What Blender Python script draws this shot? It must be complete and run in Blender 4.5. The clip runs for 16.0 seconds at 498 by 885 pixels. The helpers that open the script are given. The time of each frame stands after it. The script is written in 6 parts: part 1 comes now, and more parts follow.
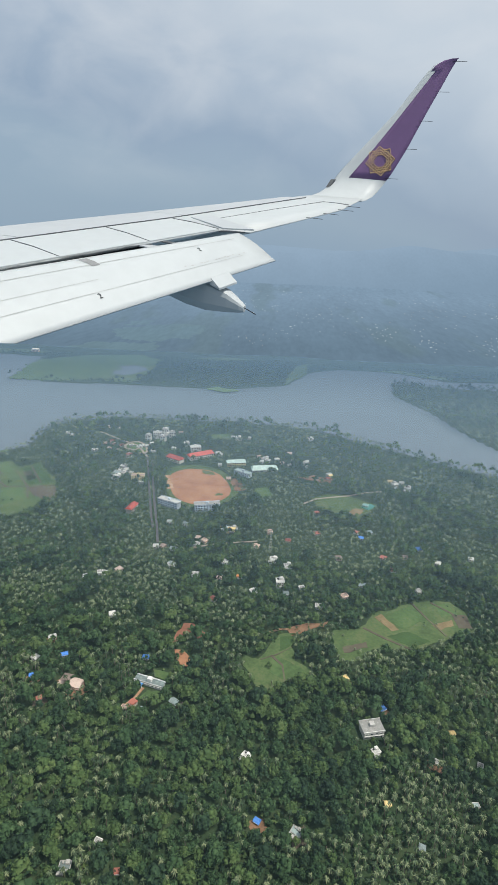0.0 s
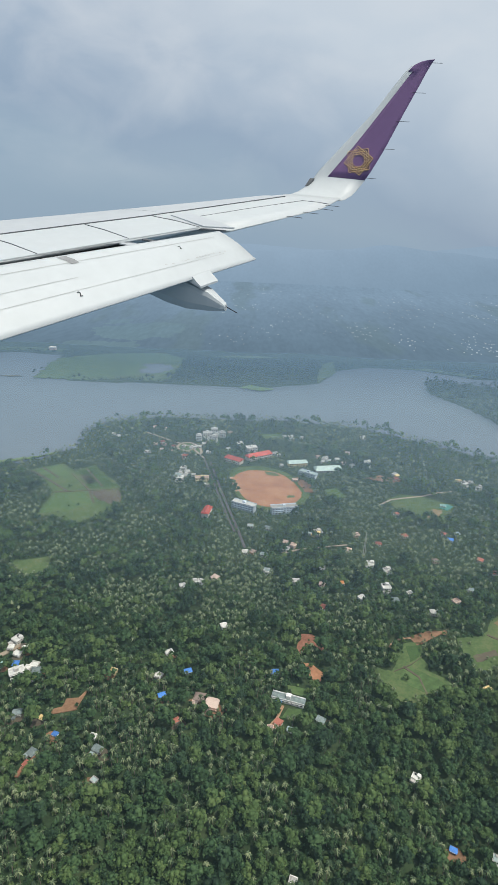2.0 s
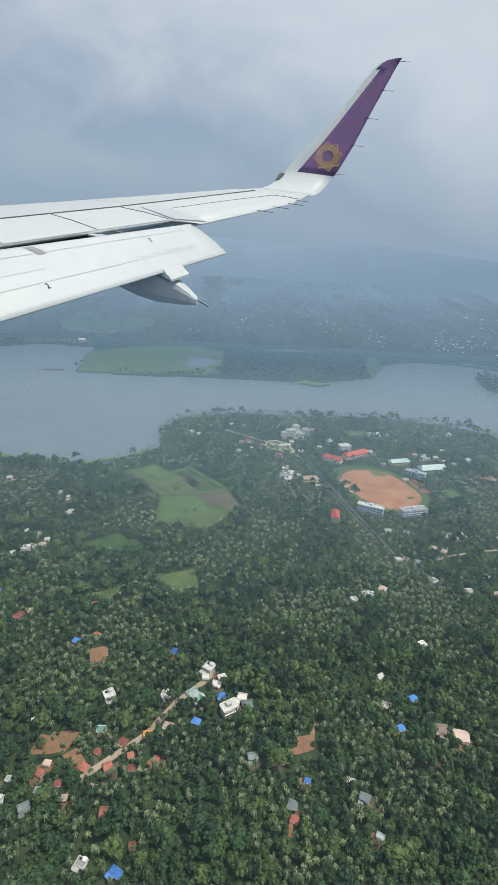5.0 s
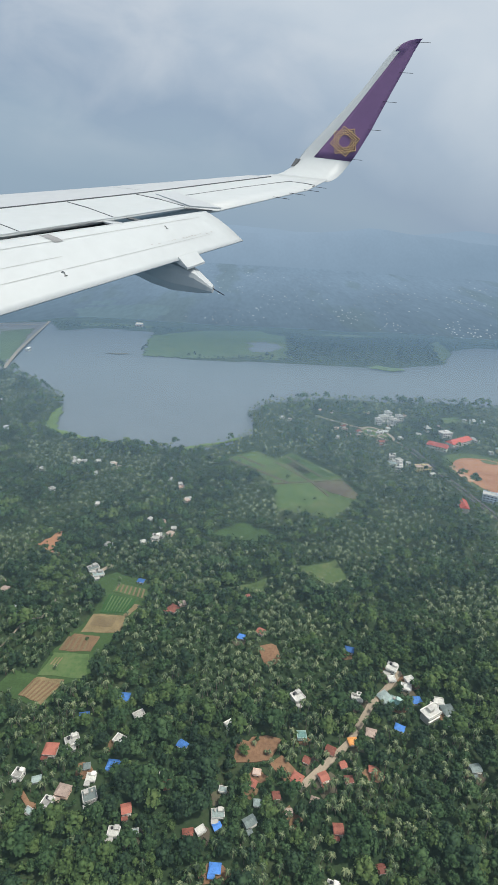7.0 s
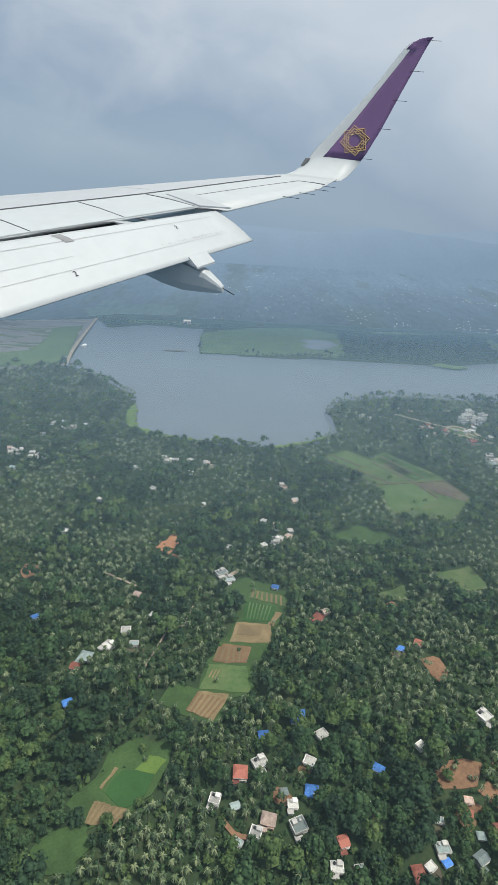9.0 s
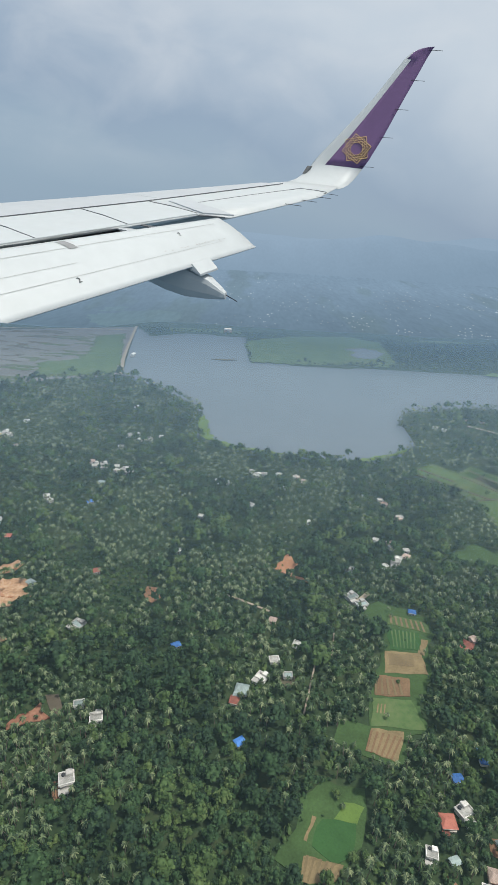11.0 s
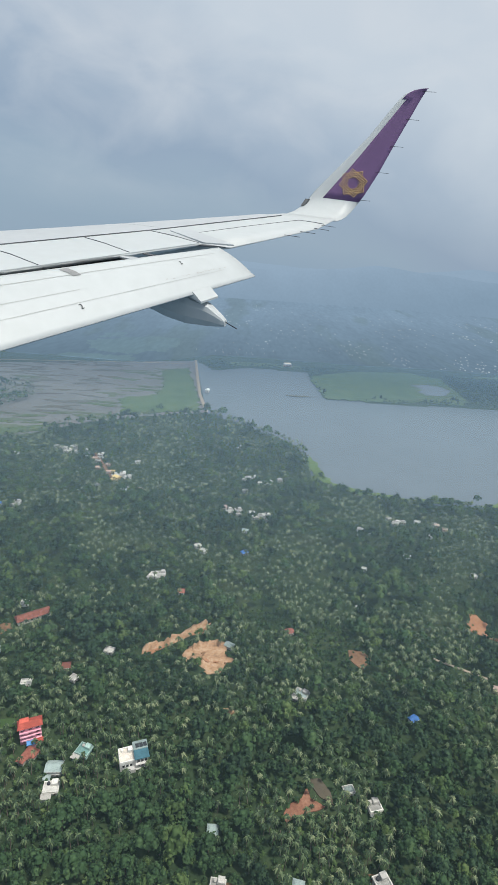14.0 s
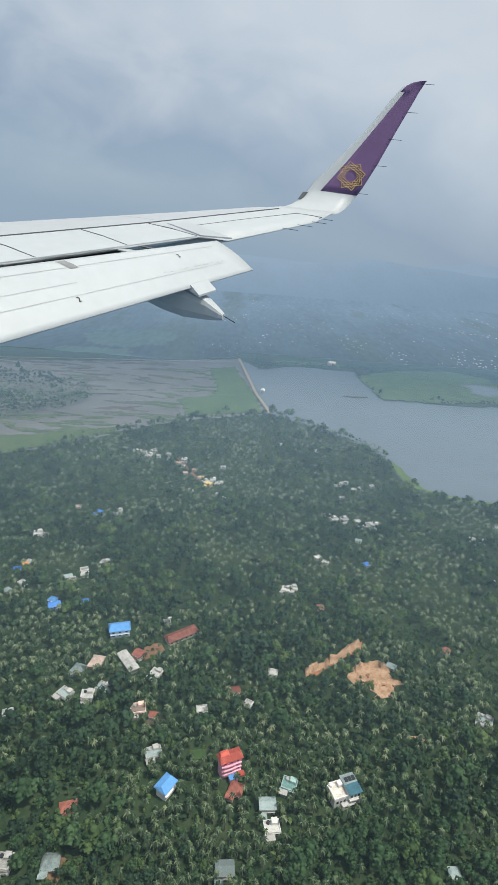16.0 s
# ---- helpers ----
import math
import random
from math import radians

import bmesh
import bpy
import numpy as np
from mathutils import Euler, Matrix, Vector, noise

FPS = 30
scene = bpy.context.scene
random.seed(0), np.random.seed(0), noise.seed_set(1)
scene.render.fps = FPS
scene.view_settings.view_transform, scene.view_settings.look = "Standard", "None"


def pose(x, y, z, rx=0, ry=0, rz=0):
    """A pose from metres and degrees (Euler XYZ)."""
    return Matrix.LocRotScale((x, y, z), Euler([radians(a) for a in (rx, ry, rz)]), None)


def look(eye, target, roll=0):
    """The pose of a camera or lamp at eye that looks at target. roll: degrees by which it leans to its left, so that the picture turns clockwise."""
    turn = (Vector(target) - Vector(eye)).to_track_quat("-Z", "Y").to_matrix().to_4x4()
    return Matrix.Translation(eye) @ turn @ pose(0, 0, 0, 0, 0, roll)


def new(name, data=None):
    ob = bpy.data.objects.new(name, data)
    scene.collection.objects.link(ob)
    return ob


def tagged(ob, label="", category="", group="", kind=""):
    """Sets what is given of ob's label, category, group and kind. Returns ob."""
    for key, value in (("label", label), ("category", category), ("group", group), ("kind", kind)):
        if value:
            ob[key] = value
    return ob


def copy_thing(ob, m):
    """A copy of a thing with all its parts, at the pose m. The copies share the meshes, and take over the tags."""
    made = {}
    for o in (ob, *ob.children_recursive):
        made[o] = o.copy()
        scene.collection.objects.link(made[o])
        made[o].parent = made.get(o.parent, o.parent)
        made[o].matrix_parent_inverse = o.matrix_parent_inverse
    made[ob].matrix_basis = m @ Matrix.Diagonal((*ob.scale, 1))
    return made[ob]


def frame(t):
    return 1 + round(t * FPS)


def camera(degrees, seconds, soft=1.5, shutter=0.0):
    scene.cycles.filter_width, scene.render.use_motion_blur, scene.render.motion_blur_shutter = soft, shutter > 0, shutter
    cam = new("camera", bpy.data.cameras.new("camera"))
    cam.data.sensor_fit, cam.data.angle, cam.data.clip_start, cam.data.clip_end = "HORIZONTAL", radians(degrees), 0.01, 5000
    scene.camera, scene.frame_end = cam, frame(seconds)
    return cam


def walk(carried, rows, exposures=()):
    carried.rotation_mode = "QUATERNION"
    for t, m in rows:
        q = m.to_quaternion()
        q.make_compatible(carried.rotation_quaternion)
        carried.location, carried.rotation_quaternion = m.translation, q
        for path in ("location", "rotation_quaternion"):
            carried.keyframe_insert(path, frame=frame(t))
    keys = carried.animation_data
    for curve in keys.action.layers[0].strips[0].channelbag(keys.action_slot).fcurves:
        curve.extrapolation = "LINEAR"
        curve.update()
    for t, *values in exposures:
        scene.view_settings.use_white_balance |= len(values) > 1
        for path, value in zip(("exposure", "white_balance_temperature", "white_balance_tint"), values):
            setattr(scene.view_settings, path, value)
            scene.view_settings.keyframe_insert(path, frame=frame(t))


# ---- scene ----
cam = camera(50.8, 16.0, soft=1.5)
PATH = [
    (0, look((0.824, 0.635, 15.98), (0.713, 2.505, 15.28), 1.9)),
    (0.5, look((-0.707, 0.819, 15.916), (-0.811, 2.689, 15.213), 1.9)),
    (1, look((-2.234, 1.029, 15.854), (-2.325, 2.897, 15.145), 1.8)),
    (1.5, look((-3.768, 1.266, 15.672), (-3.835, 3.135, 14.964), 2.0)),
    (2, look((-5.256, 1.519, 15.439), (-5.292, 3.391, 14.737), 2.2)),
    (2.5, look((-6.822, 1.801, 15.261), (-6.813, 3.675, 14.563), 2.6)),
    (3, look((-8.303, 2.144, 15.016), (-8.257, 4.019, 14.324), 2.9)),
    (5.5, look((-16.006, 4.091, 14.275), (-15.922, 5.951, 13.547), 3.3)),
    (6, look((-17.479, 4.475, 14.017), (-17.411, 6.331, 13.274), 3.3)),
    (6.5, look((-18.892, 4.804, 13.736), (-18.842, 6.657, 12.984), 3.1)),
    (7, look((-20.294, 5.102, 13.416), (-20.257, 6.953, 12.66), 3.1)),
    (7.5, look((-21.591, 5.394, 13.149), (-21.566, 7.244, 12.39), 2.9)),
    (8, look((-22.932, 5.632, 12.982), (-22.91, 7.482, 12.222), 3.1)),
    (8.5, look((-24.117, 5.871, 12.82), (-24.103, 7.721, 12.059), 3.1)),
    (9, look((-25.366, 6.126, 12.662), (-25.357, 7.977, 11.904), 3.0)),
    (11.5, look((-31.561, 7.159, 12.506), (-31.556, 9.023, 11.782), 3.1)),
    (12, look((-32.823, 7.315, 12.532), (-32.812, 9.186, 11.827), 3.3)),
    (12.5, look((-34.094, 7.451, 12.515), (-34.076, 9.332, 11.836), 3.4)),
    (13, look((-35.404, 7.586, 12.502), (-35.384, 9.476, 11.848), 3.6)),
    (13.5, look((-36.748, 7.719, 12.617), (-36.727, 9.614, 11.976), 3.8)),
    (14, look((-38.009, 7.804, 12.904), (-37.992, 9.697, 12.26), 3.7)),
    (14.5, look((-39.355, 7.954, 12.826), (-39.33, 9.853, 12.197), 3.5)),
    (15, look((-40.759, 8.153, 12.826), (-40.728, 10.052, 12.2), 3.6)),
    (15.5, look((-42.27, 8.415, 12.971), (-42.232, 10.308, 12.325), 3.9)),
    (16, look((-43.772, 8.681, 12.945), (-43.737, 10.567, 12.28), 4.0)),
]
walk(cam, PATH, exposures=[(0.0, 0.0), (16.0, 0.0)])

# ---- light ----
SUN = Vector((0.40, -0.18, 1.0)).normalized()      # towards the sun
world = bpy.data.worlds.new("sky")
scene.world = world
world.use_nodes = True


def sky_nodes():
    nt = world.node_tree
    n, l = nt.nodes, nt.links
    n.clear()
    out = n.new("ShaderNodeOutputWorld")
    bg = n.new("ShaderNodeBackground")
    sky = n.new("ShaderNodeTexSky")
    sky.sky_type, sky.sun_disc = "NISHITA", False
    sky.sun_elevation = math.asin(SUN.z)
    sky.sun_rotation = math.atan2(SUN.x, SUN.y)
    sky.air_density, sky.dust_density = 1.2, 3.0
    dim = n.new("ShaderNodeVectorMath")
    dim.operation = "SCALE"
    dim.inputs["Scale"].default_value = 0.09
    l.new(sky.outputs[0], dim.inputs[0])
    tc = n.new("ShaderNodeTexCoord")
    sep = n.new("ShaderNodeSeparateXYZ")
    l.new(tc.outputs["Generated"], sep.inputs[0])
    # height of the cloud layers: z of the direction, 0 at the horizon
    ramp = n.new("ShaderNodeValToRGB")
    e = ramp.color_ramp.elements
    e[0].position, e[0].color = 0.0, (0.310, 0.425, 0.545, 1)
    e[1].position, e[1].color = 1.0, (0.62, 0.68, 0.74, 1)
    for p, c in ((0.07, (0.335, 0.445, 0.560)), (0.13, (0.318, 0.418, 0.545)), (0.22, (0.42, 0.515, 0.63)), (0.33, (0.60, 0.68, 0.76)), (0.6, (0.68, 0.74, 0.80))):
        k = e.new(p)
        k.color = (*c, 1)
    wob = n.new("ShaderNodeTexNoise")
    wob.inputs["Scale"].default_value, wob.inputs["Detail"].default_value = 3.5, 5
    l.new(tc.outputs["Generated"], wob.inputs[0])
    ma = n.new("ShaderNodeMath")
    ma.operation = "MULTIPLY_ADD"
    ma.inputs[1].default_value, ma.inputs[2].default_value = 0.22, -0.11
    l.new(wob.outputs["Fac"], ma.inputs[0])
    side = n.new("ShaderNodeMath")
    side.operation = "MULTIPLY_ADD"
    side.inputs[1].default_value = 0.24
    l.new(sep.outputs["X"], side.inputs[0])
    l.new(sep.outputs["Z"], side.inputs[2])
    add = n.new("ShaderNodeMath")
    l.new(side.outputs[0], add.inputs[0])
    l.new(ma.outputs[0], add.inputs[1])
    l.new(add.outputs[0], ramp.inputs[0])
    # billows
    mp = n.new("ShaderNodeMapping")
    mp.inputs["Scale"].default_value = (1.0, 1.0, 1.7)
    l.new(tc.outputs["Generated"], mp.inputs[0])
    cl = n.new("ShaderNodeTexNoise")
    cl.inputs["Scale"].default_value, cl.inputs["Detail"].default_value, cl.inputs["Roughness"].default_value = 6.0, 6, 0.5
    cl.inputs["Distortion"].default_value = 0.4
    l.new(mp.outputs[0], cl.inputs[0])
    cr = n.new("ShaderNodeMapRange")
    cr.inputs["From Min"].default_value, cr.inputs["From Max"].default_value = 0.42, 0.74
    l.new(cl.outputs["Fac"], cr.inputs["Value"])
    hi = n.new("ShaderNodeMapRange")
    hi.inputs["From Min"].default_value, hi.inputs["From Max"].default_value = 0.06, 0.26
    hi.inputs["To Max"].default_value = 0.55
    l.new(sep.outputs["Z"], hi.inputs["Value"])
    mul = n.new("ShaderNodeMath")
    mul.operation = "MULTIPLY"
    l.new(cr.outputs[0], mul.inputs[0])
    l.new(hi.outputs[0], mul.inputs[1])
    mx = n.new("ShaderNodeMix")
    mx.data_type = "RGBA"
    mx.inputs[7].default_value = (0.74, 0.78, 0.82, 1)
    l.new(mul.outputs[0], mx.inputs[0])
    l.new(ramp.outputs[0], mx.inputs[6])
    m2 = n.new("ShaderNodeMix")
    m2.data_type = "RGBA"
    m2.inputs[0].default_value = 0.88
    l.new(dim.outputs[0], m2.inputs[6])
    l.new(mx.outputs[2], m2.inputs[7])
    l.new(m2.outputs[2], bg.inputs["Color"])
    bg.inputs["Strength"].default_value = 1.0
    l.new(bg.outputs[0], out.inputs[0])


sky_nodes()
sun = new("sun", bpy.data.lights.new("sun", "SUN"))
sun.data.energy, sun.data.angle, sun.data.color = 3.6, radians(1.5), (1.0, 0.95, 0.86)
sun.matrix_basis = look((0, 0, 400), Vector((0, 0, 400)) - SUN)


# ---- materials ----
def material(name, base, vary=0.25, rough=0.8, metal=0.0, scale=3.0, fine=30.0, bump=0.0, second=None, island=0.0, pieces=0.0, spec=0.3, coords="Object"):
    """A surface whose colour wanders at two scales, with optional relief."""
    m = bpy.data.materials.new(name)
    m.use_nodes = True
    n, l = m.node_tree.nodes, m.node_tree.links
    b = n["Principled BSDF"]
    b.inputs["Roughness"].default_value, b.inputs["Metallic"].default_value = rough, metal
    b.inputs["Specular IOR Level"].default_value = spec
    tc = n.new("ShaderNodeTexCoord")
    big, small = n.new("ShaderNodeTexNoise"), n.new("ShaderNodeTexNoise")
    big.inputs["Scale"].default_value, big.inputs["Detail"].default_value = scale, 4
    small.inputs["Scale"].default_value, small.inputs["Detail"].default_value = fine, 3
    for t in (big, small):
        l.new(tc.outputs[coords], t.inputs[0])
    mixed = n.new("ShaderNodeMath")
    mixed.operation = "MULTIPLY_ADD"
    mixed.inputs[1].default_value = 0.6
    l.new(big.outputs["Fac"], mixed.inputs[0])
    half = n.new("ShaderNodeMath")
    half.operation = "MULTIPLY"
    half.inputs[1].default_value = 0.4
    l.new(small.outputs["Fac"], half.inputs[0])
    l.new(half.outputs[0], mixed.inputs[2])
    value = mixed.outputs[0]
    if island or pieces:
        src = n.new("ShaderNodeNewGeometry") if island else n.new("ShaderNodeObjectInfo")
        a = n.new("ShaderNodeMath")
        a.operation = "MULTIPLY_ADD"
        a.inputs[1].default_value = island or pieces
        l.new(src.outputs["Random Per Island" if island else "Random"], a.inputs[0])
        sub = n.new("ShaderNodeMath")
        sub.operation = "SUBTRACT"
        sub.inputs[1].default_value = (island or pieces) / 2
        l.new(value, sub.inputs[0])
        l.new(sub.outputs[0], a.inputs[2])
        value = a.outputs[0]
    r = n.new("ShaderNodeValToRGB")
    second = second or tuple(c * (1 + vary) for c in base)
    dark = tuple(c * (1 - vary) for c in base)
    e = r.color_ramp.elements
    e[0].position, e[0].color = 0.3, (*dark, 1)
    e[1].position, e[1].color = 0.7, (*second, 1)
    k = e.new(0.5)
    k.color = (*base, 1)
    l.new(value, r.inputs[0])
    l.new(r.outputs[0], b.inputs["Base Color"])
    if bump:
        bp = n.new("ShaderNodeBump")
        bp.inputs["Strength"].default_value, bp.inputs["Distance"].default_value = bump, 0.05
        l.new(small.outputs["Fac"], bp.inputs["Height"])
        l.new(bp.outputs[0], b.inputs["Normal"])
    return m


PAINT_WHITE = material("wing_white_paint", (0.455, 0.492, 0.506), 0.06, 0.5, scale=0.6, fine=6.0, spec=0.5)
PAINT_GREY = material("wing_grey_paint", (0.41, 0.44, 0.46), 0.06, 0.42, scale=0.8, fine=7.0, spec=0.5)
PAINT_PURPLE = material("purple_paint", (0.135, 0.075, 0.185), 0.08, 0.32, scale=0.7, fine=9.0, spec=0.5)
GOLD = material("gold_paint", (0.60, 0.42, 0.22), 0.06, 0.5, scale=2, fine=20)
PAINT_SEAM = material("faint_seam", (0.385, 0.405, 0.405), 0.05, 0.5)
CHAFE = material("chafed_paint", (0.40, 0.41, 0.41), 0.2, 0.6, scale=6, fine=40)
RUBBED = material("rubbed_steel_plate", (0.24, 0.25, 0.255), 0.2, 0.5, scale=6, fine=40)
NEAR_BLACK = material("dark_rubber_and_gap_shade", (0.035, 0.038, 0.042), 0.1, 0.7)
COVE = material("shaded_cove_metal", (0.10, 0.11, 0.12), 0.15, 0.7)

FLOOR = material("undergrowth", (0.030, 0.055, 0.022), 0.4, 0.95, scale=0.7, fine=9.0, second=(0.058, 0.074, 0.032))
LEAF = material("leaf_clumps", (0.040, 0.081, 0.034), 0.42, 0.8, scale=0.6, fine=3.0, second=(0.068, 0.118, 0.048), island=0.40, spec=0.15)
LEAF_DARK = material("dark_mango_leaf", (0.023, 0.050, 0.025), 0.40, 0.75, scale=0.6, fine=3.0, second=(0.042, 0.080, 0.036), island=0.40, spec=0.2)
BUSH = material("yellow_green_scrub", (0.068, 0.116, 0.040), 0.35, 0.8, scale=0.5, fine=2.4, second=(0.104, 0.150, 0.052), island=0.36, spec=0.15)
FROND = material("palm_fronds", (0.045, 0.080, 0.038), 0.45, 0.6, scale=0.5, fine=2.6, second=(0.112, 0.154, 0.070), island=0.6, spec=0.25)
FROND_PALE = material("pale_palm_fronds", (0.082, 0.122, 0.060), 0.40, 0.55, scale=0.5, fine=2.6, second=(0.192, 0.226, 0.112), island=0.62, spec=0.25)
BARK = material("bark", (0.16, 0.13, 0.10), 0.3, 0.9, fine=60)
GRASS = material("meadow_grass", (0.074, 0.118, 0.040), 0.35, 0.9, scale=1.3, fine=9, second=(0.125, 0.138, 0.060))
CROP = material("crop_green", (0.045, 0.086, 0.026), 0.35, 0.9, scale=1.5, fine=18)
CROP_DARK = material("dense_dark_crop", (0.03, 0.085, 0.022), 0.2, 0.9, scale=1.5, fine=18)
LIME = material("lime_crop", (0.10, 0.165, 0.035), 0.2, 0.9, scale=1.5, fine=18)
STRAW = material("dry_stubble", (0.205, 0.155, 0.08), 0.35, 0.9, scale=2, fine=18)
TILLED = material("tilled_soil", (0.175, 0.112, 0.062), 0.3, 0.95, scale=2, fine=22)
LATERITE = material("red_laterite", (0.35, 0.172, 0.092), 0.3, 0.95, scale=1.4, fine=10, second=(0.42, 0.235, 0.13))
POND_NET = material("teal_netting", (0.07, 0.22, 0.18), 0.25, 0.8, scale=2, fine=20)
RED_SOIL = material("damp_red_soil", (0.24, 0.112, 0.07), 0.4, 0.95, scale=1.6, fine=14, second=(0.34, 0.19, 0.125))
EARTH = material("red_brown_earth", (0.215, 0.125, 0.072), 0.4, 0.95, scale=1.2, fine=12)
QUARRY = material("pale_quarry_earth", (0.40, 0.245, 0.142), 0.5, 0.95, scale=4.0, fine=20, second=(0.56, 0.42, 0.29))
ROADTOP = material("worn_asphalt", (0.105, 0.100, 0.094), 0.2, 0.9, scale=2, fine=20)
DYKE = material("dyke_gravel", (0.33, 0.275, 0.205), 0.2, 0.9, scale=2, fine=20)
MARSH = material("marsh_mud", (0.142, 0.135, 0.126), 0.3, 0.5, scale=0.35, fine=2.2, second=(0.19, 0.185, 0.175), spec=0.4)
MARSH_WEED = material("drowned_marsh_weed", (0.112, 0.112, 0.092), 0.3, 0.9, scale=0.9, fine=5, second=(0.150, 0.150, 0.118))
MARSH_GREEN = material("thin_green_marsh_weed", (0.096, 0.128, 0.066), 0.3, 0.9, scale=0.9, fine=5, second=(0.145, 0.155, 0.100))
LUSH = material("lush_wet_grass", (0.074, 0.128, 0.042), 0.38, 0.9, scale=0.8, fine=6.0, second=(0.115, 0.150, 0.060))
WEED = material("brown_marsh_weed", (0.10, 0.085, 0.06), 0.3, 0.9, scale=0.6, fine=4, second=(0.13, 0.14, 0.07))
REED = material("lake_edge_reeds", (0.10, 0.16, 0.045), 0.3, 0.9, scale=1.2, fine=9)
FURROW = material("furrow_soil", (0.17, 0.13, 0.07), 0.2, 0.95, scale=2, fine=20)


def water_material():
    m = material("silty_lake_water", (0.140, 0.172, 0.200), 0.10, 0.2, scale=0.05, fine=0.6, spec=0.5)
    n, l = m.node_tree.nodes, m.node_tree.links
    t = n.new("ShaderNodeTexNoise")
    t.inputs["Scale"].default_value, t.inputs["Detail"].default_value = 5.0, 4
    bp = n.new("ShaderNodeBump")
    bp.inputs["Strength"].default_value, bp.inputs["Distance"].default_value = 0.002, 0.05
    tc = n.new("ShaderNodeTexCoord")
    l.new(tc.outputs["Object"], t.inputs[0])
    l.new(t.outputs["Fac"], bp.inputs["Height"])
    l.new(bp.outputs[0], n["Principled BSDF"].inputs["Normal"])
    return m


WATER = water_material()


def hazed_glow_material(name, near, far, y0, y1, mottled=0.16, green=None):
    """Land seen through miles of air: a glowing backdrop with the haze painted in, as a tone that pales with distance.
    """
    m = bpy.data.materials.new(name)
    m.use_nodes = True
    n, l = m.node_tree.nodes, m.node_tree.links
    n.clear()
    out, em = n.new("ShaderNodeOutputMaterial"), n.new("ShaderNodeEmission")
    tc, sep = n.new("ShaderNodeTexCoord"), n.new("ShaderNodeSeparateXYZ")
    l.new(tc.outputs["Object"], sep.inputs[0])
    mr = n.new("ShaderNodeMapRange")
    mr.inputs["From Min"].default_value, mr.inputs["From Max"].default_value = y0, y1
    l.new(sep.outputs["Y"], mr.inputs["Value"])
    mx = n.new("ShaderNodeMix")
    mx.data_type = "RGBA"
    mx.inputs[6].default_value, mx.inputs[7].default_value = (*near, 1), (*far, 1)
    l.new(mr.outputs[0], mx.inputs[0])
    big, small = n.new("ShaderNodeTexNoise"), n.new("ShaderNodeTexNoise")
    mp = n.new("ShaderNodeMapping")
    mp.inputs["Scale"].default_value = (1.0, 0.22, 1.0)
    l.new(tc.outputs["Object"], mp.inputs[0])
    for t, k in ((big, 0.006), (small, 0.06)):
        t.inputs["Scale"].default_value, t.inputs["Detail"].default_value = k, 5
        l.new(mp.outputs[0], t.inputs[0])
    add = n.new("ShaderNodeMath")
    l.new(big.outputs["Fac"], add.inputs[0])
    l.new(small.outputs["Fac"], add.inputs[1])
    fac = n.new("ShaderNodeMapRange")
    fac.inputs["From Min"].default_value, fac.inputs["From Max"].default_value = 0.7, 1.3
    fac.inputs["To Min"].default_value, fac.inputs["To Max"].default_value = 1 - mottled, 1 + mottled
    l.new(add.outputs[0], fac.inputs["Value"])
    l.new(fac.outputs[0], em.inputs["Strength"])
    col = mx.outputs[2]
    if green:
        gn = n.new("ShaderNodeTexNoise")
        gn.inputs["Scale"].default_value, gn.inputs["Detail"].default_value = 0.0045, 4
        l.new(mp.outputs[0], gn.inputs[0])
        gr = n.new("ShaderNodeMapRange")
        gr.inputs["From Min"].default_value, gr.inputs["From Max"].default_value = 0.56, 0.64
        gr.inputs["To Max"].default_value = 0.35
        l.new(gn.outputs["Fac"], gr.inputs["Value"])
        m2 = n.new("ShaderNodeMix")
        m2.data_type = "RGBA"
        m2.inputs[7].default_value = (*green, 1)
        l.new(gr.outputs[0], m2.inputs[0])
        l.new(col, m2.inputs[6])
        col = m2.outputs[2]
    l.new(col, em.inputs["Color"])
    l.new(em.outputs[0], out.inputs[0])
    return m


# haze put into the glow colours: each land tone runs towards the sky's
FARLAND = hazed_glow_material("far_wooded_plain", (0.142, 0.217, 0.288), (0.222, 0.322, 0.428), 1800, 3250, 0.09, (0.15, 0.225, 0.245))
HILL_NEAR = hazed_glow_material("far_hills", (0.225, 0.325, 0.432), (0.284, 0.392, 0.511), 3650, 4200, 0.03)
HILL_FAR = hazed_glow_material("farthest_hills", (0.280, 0.388, 0.506), (0.296, 0.406, 0.526), 4300, 4800, 0.02)


